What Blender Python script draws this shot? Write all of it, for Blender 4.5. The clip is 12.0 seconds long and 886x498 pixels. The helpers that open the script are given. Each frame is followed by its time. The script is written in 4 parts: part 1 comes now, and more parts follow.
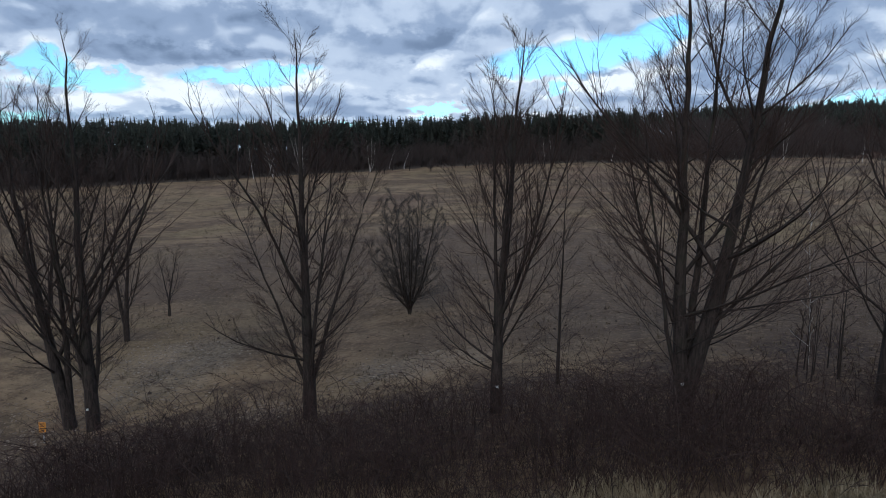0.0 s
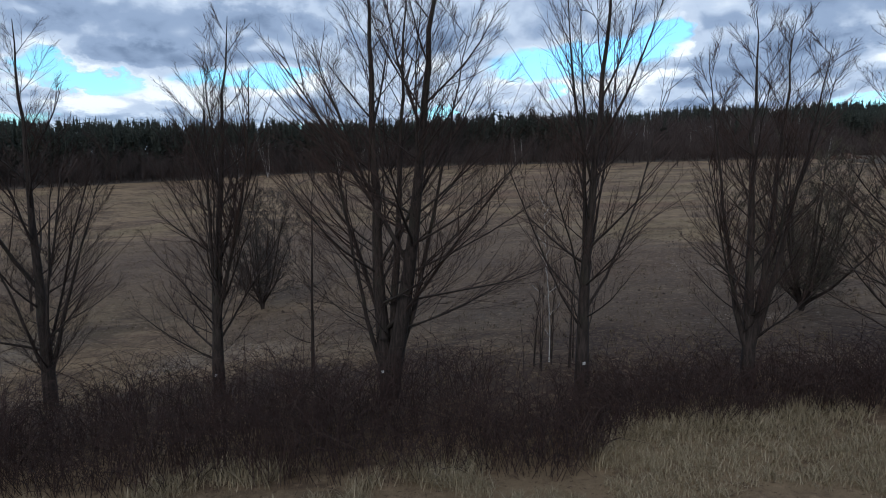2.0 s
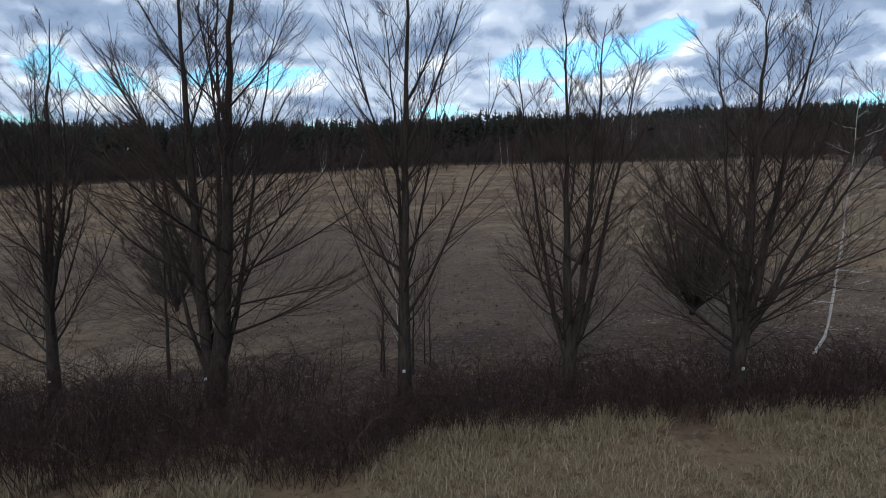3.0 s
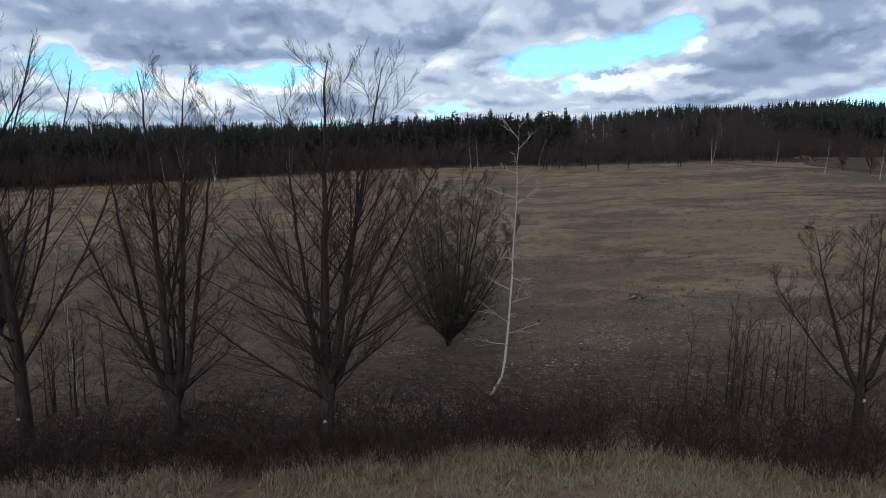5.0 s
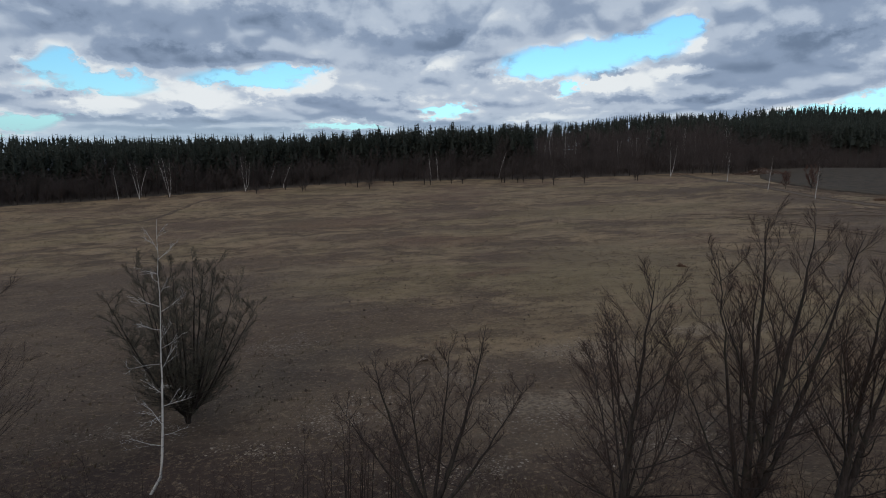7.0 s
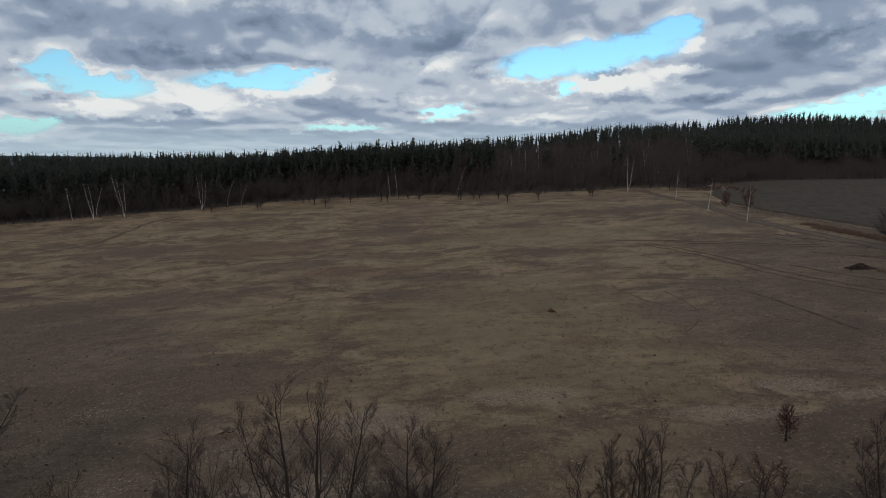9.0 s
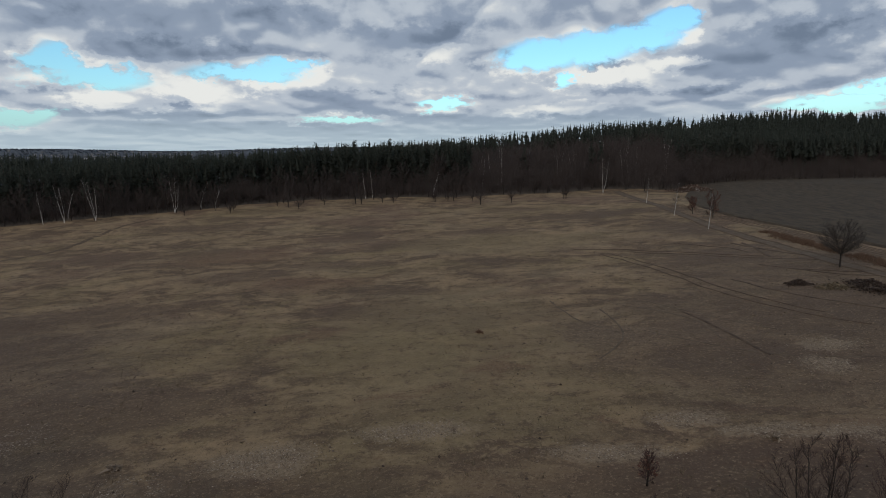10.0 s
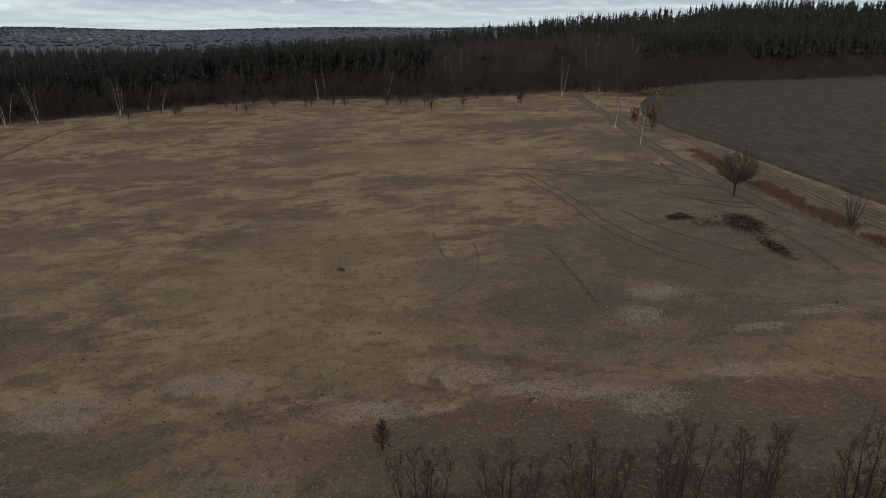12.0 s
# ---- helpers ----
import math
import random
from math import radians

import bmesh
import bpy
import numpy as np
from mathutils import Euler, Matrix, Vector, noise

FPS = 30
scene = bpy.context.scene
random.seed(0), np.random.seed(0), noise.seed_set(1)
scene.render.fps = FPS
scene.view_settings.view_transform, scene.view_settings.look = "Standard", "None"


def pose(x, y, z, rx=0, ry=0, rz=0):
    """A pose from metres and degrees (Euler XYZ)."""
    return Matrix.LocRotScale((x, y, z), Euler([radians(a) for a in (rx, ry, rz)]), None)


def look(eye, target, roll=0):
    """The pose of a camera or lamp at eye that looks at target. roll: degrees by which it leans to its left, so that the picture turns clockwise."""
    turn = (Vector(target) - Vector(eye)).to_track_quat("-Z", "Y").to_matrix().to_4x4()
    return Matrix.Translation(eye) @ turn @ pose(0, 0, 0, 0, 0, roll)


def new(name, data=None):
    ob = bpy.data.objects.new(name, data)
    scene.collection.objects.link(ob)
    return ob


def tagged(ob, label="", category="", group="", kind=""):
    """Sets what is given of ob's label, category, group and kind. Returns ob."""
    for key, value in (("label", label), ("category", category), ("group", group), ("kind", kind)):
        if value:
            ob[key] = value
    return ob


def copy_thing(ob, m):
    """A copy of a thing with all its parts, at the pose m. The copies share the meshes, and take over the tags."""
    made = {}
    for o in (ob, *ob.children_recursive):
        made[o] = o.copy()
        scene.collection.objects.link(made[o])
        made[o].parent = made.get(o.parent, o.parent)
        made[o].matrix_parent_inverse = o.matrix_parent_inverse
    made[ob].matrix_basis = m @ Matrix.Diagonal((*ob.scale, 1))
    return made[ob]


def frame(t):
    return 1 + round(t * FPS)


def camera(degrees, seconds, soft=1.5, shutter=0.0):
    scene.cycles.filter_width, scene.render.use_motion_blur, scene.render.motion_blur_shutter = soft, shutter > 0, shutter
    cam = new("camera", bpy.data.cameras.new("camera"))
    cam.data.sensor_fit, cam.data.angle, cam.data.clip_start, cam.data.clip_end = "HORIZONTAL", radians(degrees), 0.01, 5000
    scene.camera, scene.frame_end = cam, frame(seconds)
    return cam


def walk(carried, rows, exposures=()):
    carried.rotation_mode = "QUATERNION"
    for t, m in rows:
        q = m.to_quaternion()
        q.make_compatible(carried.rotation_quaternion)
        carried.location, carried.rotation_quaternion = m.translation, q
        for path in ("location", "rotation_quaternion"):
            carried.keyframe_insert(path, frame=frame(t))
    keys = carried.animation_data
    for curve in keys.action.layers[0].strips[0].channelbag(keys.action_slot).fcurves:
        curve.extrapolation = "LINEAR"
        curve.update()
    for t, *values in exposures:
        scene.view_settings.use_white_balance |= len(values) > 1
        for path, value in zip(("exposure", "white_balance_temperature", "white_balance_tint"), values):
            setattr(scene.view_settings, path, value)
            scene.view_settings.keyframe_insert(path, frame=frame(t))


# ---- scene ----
cam = camera(72.0, 12.0, soft=0.95)
PATH = [
    (0, pose(4.430, 5.441, 6.249, 81.51, -0.27, -1.10)),
    (0.5, pose(5.989, 5.363, 6.128, 81.55, -0.27, -1.13)),
    (1, pose(7.703, 5.286, 6.015, 81.56, -0.27, -1.15)),
    (1.5, pose(9.557, 5.239, 5.949, 81.67, -0.27, -1.12)),
    (2, pose(11.522, 5.241, 5.942, 81.73, -0.27, -1.04)),
    (2.5, pose(13.573, 5.284, 5.984, 81.72, -0.27, -0.88)),
    (3, pose(15.703, 5.393, 6.077, 81.68, -0.27, -0.76)),
    (3.5, pose(17.902, 5.562, 6.189, 81.70, -0.27, -0.65)),
    (3.7, pose(18.781, 5.600, 6.234, 81.71, -0.27, -0.60)),
    (5.3, pose(26.142, 5.269, 7.683, 81.43, -0.18, -0.06)),
    (5.5, pose(27.075, 5.240, 7.911, 81.49, -0.17, -0.06)),
    (6, pose(29.446, 5.215, 8.567, 81.49, -0.14, -0.09)),
    (6.5, pose(31.874, 5.261, 9.342, 81.55, -0.09, -0.06)),
    (7, pose(34.357, 5.377, 10.237, 81.58, -0.01, -0.09)),
    (9, pose(44.079, 4.950, 13.872, 81.66, 0.28, -0.20)),
    (9.5, pose(46.831, 5.056, 15.005, 81.49, 0.32, -0.26)),
    (10, pose(49.596, 5.150, 16.109, 80.94, 0.33, -0.38)),
    (10.5, pose(52.374, 5.231, 17.186, 79.16, 0.31, -0.50)),
    (11, pose(55.163, 5.301, 18.236, 76.44, 0.25, -0.53)),
    (11.5, pose(57.965, 5.358, 19.257, 73.73, 0.13, -0.57)),
    (12, pose(60.779, 5.403, 20.251, 70.42, -0.04, -0.15)),
]
# the clip's camera starts bluer and warms on the way
walk(cam, PATH, [(0, 0.08, 5480, 10), (3.7, 0.2, 5640, 10), (5.5, -0.02, 5740, 10), (7, -0.22, 5860, 10), (9, -0.24, 6090, 10), (11, -0.24, 6370, 10), (11.5, -0.08, 6500, 10), (12, 0.1, 6590, 10)])

# World: broken stratocumulus over blue sky, low weak sun
SUN_EL, SUN_AZ = radians(28), radians(200)


class Node:
    """Small arithmetic on shader sockets."""

    def __init__(self, tree, socket):
        self.tree, self.socket = tree, socket

    def op(self, kind, *others, clamp=False):
        n = self.tree.nodes.new("ShaderNodeMath")
        n.operation, n.use_clamp = kind, clamp
        for i, v in enumerate((self, *others)):
            if isinstance(v, Node):
                self.tree.links.new(v.socket, n.inputs[i])
            else:
                n.inputs[i].default_value = v
        return Node(self.tree, n.outputs[0])

    def __add__(self, o):
        return self.op("ADD", o)

    def __sub__(self, o):
        return self.op("SUBTRACT", o)

    def __mul__(self, o):
        return self.op("MULTIPLY", o)

    def step(self, a, b):
        n = self.tree.nodes.new("ShaderNodeMapRange")
        n.interpolation_type = "SMOOTHSTEP"
        self.tree.links.new(self.socket, n.inputs[0])
        n.inputs[1].default_value, n.inputs[2].default_value = a, b
        return Node(self.tree, n.outputs[0])


def xyz(tree, x, y, z):
    n = tree.nodes.new("ShaderNodeCombineXYZ")
    for i, v in enumerate((x, y, z)):
        if isinstance(v, Node):
            tree.links.new(v.socket, n.inputs[i])
        else:
            n.inputs[i].default_value = v
    return Node(tree, n.outputs[0])


def noise_of(tree, vector, scale, detail=5.0, rough=0.55, warp=0.0):
    n = tree.nodes.new("ShaderNodeTexNoise")
    n.inputs["Scale"].default_value, n.inputs["Detail"].default_value = scale, detail
    n.inputs["Roughness"].default_value, n.inputs["Distortion"].default_value = rough, warp
    if vector is not None:
        tree.links.new(vector.socket, n.inputs["Vector"])
    return Node(tree, n.outputs["Fac"])


def mixed(tree, fac, a, b):
    n = tree.nodes.new("ShaderNodeMix")
    n.data_type = "RGBA"
    for i, v in ((0, fac), (6, a), (7, b)):
        if isinstance(v, Node):
            tree.links.new(v.socket, n.inputs[i])
        else:
            n.inputs[i].default_value = v if i == 0 else (*v, 1)
    return Node(tree, n.outputs[2])


world = bpy.data.worlds.new("sky")
scene.world = world
world.use_nodes = True
wt = world.node_tree
wt.nodes.clear()
place = wt.nodes.new("ShaderNodeTexCoord")
split = wt.nodes.new("ShaderNodeSeparateXYZ")
wt.links.new(place.outputs["Generated"], split.inputs[0])
dx, dy, dz = (Node(wt, split.outputs[i]) for i in range(3))
az = dx.op("ARCTAN2", dy) * 57.2958
el = dz.op("ARCSINE") * 57.2958
flat = el.op("MAXIMUM", 0.0) * 0.55 + 0.6
seen_el = flat.op("LOGARITHM", 2.71828) * 9.0


def billow(u, v, z):
    """Rounded heaps: folded noise in two sizes."""
    total = None
    for k, weight in ((1.0, 0.66), (2.6, 0.34)):
        n = noise_of(wt, xyz(wt, u * k, v * k, z + k), 1.0, 1.0, 0.4)
        b = ((n * 2.0 - 1.0).op("ABSOLUTE") * 2.2) * weight
        total = b if total is None else total + b
    return total


def heaps(u, v):
    return noise_of(wt, xyz(wt, u, v, 3.7), 1.0, 5, 0.43) * 0.74 + billow(u * 1.1, v * 1.1, 5.0) * 0.26


cu, cv2 = az * 0.085, seen_el * 0.17
n0 = heaps(cu, cv2)
n1 = heaps(cu + 0.015, cv2 + 0.13)
nb = noise_of(wt, xyz(wt, az * 0.34, seen_el * 0.46, 8.1), 1.0, 6, 0.55)
nf = noise_of(wt, xyz(wt, az * 0.95, el * 1.6, 2.7), 1.0, 6, 0.6)
big = noise_of(wt, xyz(wt, az * 0.045, seen_el * 0.12, 1.3), 1.0, 3, 0.5)
wa = az + (nb - 0.5) * 6.0 + (nf - 0.5) * 3.0
we = el + (nb - 0.5) * 2.2 + (nf - 0.5) * 1.5
gap = None
for a, e, wide, tall in ((-31.0, 7.14, 1.6, 1.18), (-28.4, 6.02, 3.4, 0.74), (-16.9, 6.76, 4.0, 0.61), (-13.8, 7.56, 2.2, 0.48), (9.3, 8.39, 3.1, 1.06), (13.7, 8.95, 3.1, 1.17),
                               (17.7, 9.54, 2.8, 1.01), (20.4, 10.71, 1.7, 0.89), (11.3, 6.3, 1.2, 0.39), (32.5, 3.5, 3.5, 0.56), (34.8, 4.51, 1.6, 0.5), (0.3, 4.33, 2.1, 0.4),
                               (-34.2, 2.79, 1.9, 0.55), (-8.7, 3.03, 3.0, 0.3), (-50, 13, 9, 3), (52, 9, 10, 2.5), (8, 26, 12, 3), (-30, 32, 14, 4)):
    d = (((wa - a) * (1 / wide)).op("POWER", 2.0) + ((we - e) * (1 / tall)).op("POWER", 2.0)).op("SQRT")
    gap = d if gap is None else gap.op("MINIMUM", d)
cover = gap.step(0.78, 1.55)
low = el.op("MULTIPLY", -1.0).step(-4.6, -0.6)
rim = gap.step(1.1, 1.35) * (gap.step(1.35, 2.3) * -1.0 + 1.0)
band = el.step(3.4, 5.4) * (el.step(7.4, 9.0) * -1.0 + 1.0)
tone = (n0 - n1) * 2.2 + (nb - 0.5) * 0.42 + (nf - 0.5) * 0.22 + (big - 0.5) * 0.5 + rim * 0.20 + band * 0.12 + 0.505
for a, e, wide, tall, amount in ((-28.4, 4.18, 2.4, 0.89, 0.34), (-21.1, 4.95, 2.9, 1.12, 0.36), (-15.3, 5.81, 2.9, 0.86, 0.32), (-11.8, 6.7, 1.7, 0.58, 0.3), (-0.4, 8.64, 3.6, 0.78, 0.26),
                               (16.6, 6.61, 4.0, 1.04, 0.4), (21.0, 7.25, 2.7, 0.46, 0.36), (21.6, 9.42, 1.2, 0.89, 0.36), (10.6, 3.81, 4.8, 0.55, 0.28), (-33.1, 10.33, 3.2, 1.59, -0.1),
                               (-23.1, 8.42, 6.9, 0.98, -0.26), (-17.1, 11.66, 6.5, 1.34, -0.18), (-4.0, 10.22, 8.1, 0.95, -0.14), (28.7, 8.31, 7.5, 1.71, -0.3), (-7.1, 4.59, 7.6, 1.0, -0.28),
                               (-23.5, 3.31, 5.7, 0.42, -0.2), (19.1, 4.43, 8.8, 0.86, -0.22), (14.9, 7.34, 1.8, 0.33, -0.6), (-33.4, 6.69, 1.4, 0.91, -0.24)):
    d = (((wa - a) * (1 / wide)).op("POWER", 2.0) + ((we - e) * (1 / tall)).op("POWER", 2.0)).op("SQRT")
    tone = tone + (d.step(0.3, 1.45) * -1.0 + 1.0) * amount
ramp = wt.nodes.new("ShaderNodeValToRGB")
ramp.color_ramp.interpolation = "EASE"
for k, (at, col) in enumerate(((0.08, (0.190, 0.240, 0.318)), (0.38, (0.315, 0.376, 0.468)), (0.64, (0.560, 0.608, 0.660)), (1.0, (0.97, 0.955, 0.885)))):
    e = ramp.color_ramp.elements[k] if k < 2 else ramp.color_ramp.elements.new(at)
    e.position, e.color = at, (*col, 1)
wt.links.new(tone.socket, ramp.inputs[0])
cloud = Node(wt, ramp.outputs[0])
cloud = mixed(wt, low * 0.72, cloud, (0.56, 0.67, 0.71))
air = wt.nodes.new("ShaderNodeTexSky")
air.sky_type, air.sun_disc, air.sun_elevation, air.sun_rotation = "NISHITA", False, SUN_EL, SUN_AZ
bright = wt.nodes.new("ShaderNodeMix")
bright.data_type, bright.blend_type = "RGBA", "MULTIPLY"
bright.inputs[0].default_value, bright.inputs[7].default_value = 1.0, (0.115, 0.170, 0.180, 1)
wt.links.new(air.outputs[0], bright.inputs[6])
blue = Node(wt, bright.outputs[2])
blue = mixed(wt, low * 0.7, blue, (0.46, 0.74, 0.84))
above = mixed(wt, cover, blue, cloud)
glow = wt.nodes.new("ShaderNodeBackground")
wt.links.new(above.socket, glow.inputs[0])
glow.inputs[1].default_value = 1.0
end = wt.nodes.new("ShaderNodeOutputWorld")
wt.links.new(glow.outputs[0], end.inputs[0])

sun = new("sun", bpy.data.lights.new("sun", "SUN"))
sun.data.energy, sun.data.angle, sun.data.color = 0.9, radians(14), (1.0, 0.90, 0.77)
sun.matrix_world = look((0, 0, 60), (math.sin(SUN_AZ) * -60, math.cos(SUN_AZ) * -60, 60 - 60 * math.tan(SUN_EL)))


# ---- materials ----
def material(name, rough=0.9, metal=0.0):
    m = bpy.data.materials.new(name)
    m.use_nodes = True
    b = m.node_tree.nodes["Principled BSDF"]
    b.inputs["Roughness"].default_value, b.inputs["Metallic"].default_value = rough, metal
    b.inputs["Specular IOR Level"].default_value = 0.2
    return m, m.node_tree, b


def where(tree, kind="Object"):
    return Node(tree, tree.nodes.new("ShaderNodeTexCoord").outputs[kind])


def bumped(tree, bsdf, height, strength, distance):
    n = tree.nodes.new("ShaderNodeBump")
    n.inputs["Strength"].default_value, n.inputs["Distance"].default_value = strength, distance
    tree.links.new(height.socket, n.inputs["Height"])
    tree.links.new(n.outputs[0], bsdf.inputs["Normal"])


def stretched(tree, v, sx, sy, sz):
    n = tree.nodes.new("ShaderNodeMapping")
    n.inputs["Scale"].default_value = (sx, sy, sz)
    tree.links.new(v.socket, n.inputs[0])
    return Node(tree, n.outputs[0])


def island(tree):
    return Node(tree, tree.nodes.new("ShaderNodeNewGeometry").outputs["Random Per Island"])


def own(tree):
    return Node(tree, tree.nodes.new("ShaderNodeObjectInfo").outputs["Random"])


def bark(name, dark, pale, moss=None, scale=1.0):
    m, t, b = material(name)
    p = where(t)
    long = noise_of(t, stretched(t, p, 9 * scale, 9 * scale, 1.6 * scale), 2.2, 6, 0.6)
    spot = noise_of(t, p, 1.3, 3)
    c = mixed(t, long.step(0.35, 0.7), dark, pale)
    if moss:
        c = mixed(t, spot.step(0.5, 0.7) * 0.55, c, moss)
    t.links.new(c.socket, b.inputs["Base Color"])
    bumped(t, b, long, 0.6, 0.02)
    return m


BARK = bark("bark", (0.023, 0.018, 0.015), (0.056, 0.042, 0.035), (0.044, 0.043, 0.029))
TWIG = bark("twig_bark", (0.032, 0.021, 0.017), (0.072, 0.046, 0.036))
TWIG_RED = bark("red_twig_bark", (0.045, 0.025, 0.022), (0.090, 0.050, 0.042))
TWIG_GREY = bark("grey_twig_bark", (0.042, 0.035, 0.029), (0.080, 0.066, 0.055))
TWIG_OLIVE = bark("olive_twig_bark", (0.060, 0.051, 0.036), (0.105, 0.090, 0.064))
TWIG_WOOD = bark("wood_twig_bark", (0.050, 0.038, 0.034), (0.090, 0.069, 0.060))
PINE_BARK = bark("pine_bark", (0.060, 0.045, 0.036), (0.160, 0.100, 0.070))


def birch_bark():
    m, t, b = material("birch_bark", 0.75)
    p = where(t)
    band = noise_of(t, stretched(t, p, 3, 3, 22), 1.0, 4, 0.6)
    big = noise_of(t, stretched(t, p, 2, 2, 3), 1.0, 3)
    c = mixed(t, band.step(0.56, 0.66), (0.52, 0.48, 0.435), (0.10, 0.085, 0.075))
    c = mixed(t, big.step(0.55, 0.75) * 0.7, c, (0.32, 0.28, 0.25))
    t.links.new(c.socket, b.inputs["Base Color"])
    return m


BIRCH = birch_bark()


def blades(name, a, b2, c2):
    m, t, b = material(name, 0.85)
    r = island(t)
    c = mixed(t, r.step(0.0, 0.6), a, b2)
    c = mixed(t, r.step(0.72, 1.0), c, c2)
    t.links.new(c.socket, b.inputs["Base Color"])
    return m


DRY = blades("dry_grass", (0.165, 0.128, 0.076), (0.28, 0.222, 0.135), (0.38, 0.31, 0.205))
TUFT = blades("field_grass", (0.085, 0.062, 0.040), (0.140, 0.105, 0.066), (0.200, 0.152, 0.098))
CANES = blades("bramble_canes", (0.023, 0.015, 0.0125), (0.042, 0.023, 0.019), (0.063, 0.042, 0.032))
LITTER = blades("leaf_litter", (0.12, 0.088, 0.062), (0.20, 0.150, 0.110), (0.33, 0.265, 0.20))
STONE = blades("rubble_stone", (0.15, 0.11, 0.075), (0.23, 0.175, 0.125), (0.34, 0.27, 0.20))
NEEDLE = blades("pine_needles", (0.056, 0.062, 0.050), (0.071, 0.078, 0.061), (0.086, 0.092, 0.071))


def see_through(m, amount):
    """Loose needle clumps let part of the light pass."""
    t = m.node_tree
    b, out = t.nodes["Principled BSDF"], t.nodes["Material Output"]
    n, k = t.nodes.new("ShaderNodeBsdfTranslucent"), t.nodes.new("ShaderNodeMixShader")
    t.links.new(b.inputs["Base Color"].links[0].from_socket, n.inputs[0])
    k.inputs[0].default_value = amount
    t.links.new(b.outputs[0], k.inputs[1])
    t.links.new(n.outputs[0], k.inputs[2])
    t.links.new(k.outputs[0], out.inputs[0])


see_through(NEEDLE, 0.5)
SEDGE = blades("russet_grass", (0.085, 0.050, 0.033), (0.135, 0.082, 0.053), (0.19, 0.130, 0.085))
DEBRIS = blades("debris", (0.044, 0.030, 0.022), (0.082, 0.057, 0.042), (0.150, 0.110, 0.080))


# patches of the meadow, as (x, y, half width, half depth)
TURF = [(50, 49.1, 11, 20), (50, 34.1, 8, 4), (81, 34.1, 5, 3), (-10, 20, 3.5, 4.5), (60, 96.1, 18, 8)]
# dark leaf mould; around the bushy tree the colour also holds its shade
MOULD_AND_SHADE = [(2, 50, 26, 17), (18, 40, 16, 11), (30, 27, 16, 5), (22, 33, 14, 7), (29, 28, 10, 5), (34, 24.5, 15, 5), (12, 30, 12, 5), (76, 25.5, 20, 4.0)]
BRAMBLED = [(12, 20.6, 38, 3.8), (6, 18.5, 22, 3.0), (66, 22.5, 26, 3.2)]
TRODDEN = [(74, 44, 14, 11), (88, 63.1, 16, 26), (98.5, 61.1, 3.5, 42), (72, 57.1, 8, 6), (63, 49.6, 5, 5), (71, 49.1, 6, 5), (74, 39.1, 7, 4), (84, 46.1, 10, 9), (80, 119.1, 8, 4), (88, 101.1, 6, 10)]
MOTTLES = [(5, 122, 12, 4), (15, 98, 11, 4.5), (25, 81, 8, 3.5), (35, 104.1, 7, 3), (37, 86.1, 8, 3), (17, 66, 9, 4), (45, 68.6, 6, 2), (33, 41.1, 6, 3), (22, 38, 6, 4), (44, 31.1, 6, 3), (-1, 96, 8, 3.5), (57, 107.1, 8, 3), (66, 131.1, 9, 3), (10, 62, 6, 3)]
LITTERED = [(66, 28.6, 15, 3.0), (82, 30, 9, 2.4), (66.5, 35.9, 5, 1.4), (61, 33.3, 2.6, 0.9), (75, 30.6, 7, 1.6), (52, 31.1, 3, 1.2)]
RUSTY = [(53.8, 42.9, 1.6, 1.2), (47.4, 39.3, 1.8, 1.0), (58, 35.1, 1.6, 0.8), (38.7, 54.8, 4, 1.0), (53.3, 42.6, 2.2, 1.0), (79, 31.6, 3, 1.2), (20, 94, 10, 6), (35, 75.1, 9, 4)]
PATCHES = ((TURF, 0.58, (0.250, 0.184, 0.100)), (MOULD_AND_SHADE, 0.74, (0.112, 0.078, 0.057)), (BRAMBLED, 0.88, (0.066, 0.042, 0.032)), (TRODDEN, 0.66, (0.112, 0.077, 0.055)), (MOTTLES, 0.62, (0.118, 0.077, 0.052)), (LITTERED, 0.70, (0.098, 0.061, 0.043)), (RUSTY, 0.55, (0.165, 0.094, 0.058)),
           ([(20, 12.5, 70, 4.4)], 0.95, (0.257, 0.182, 0.108)))


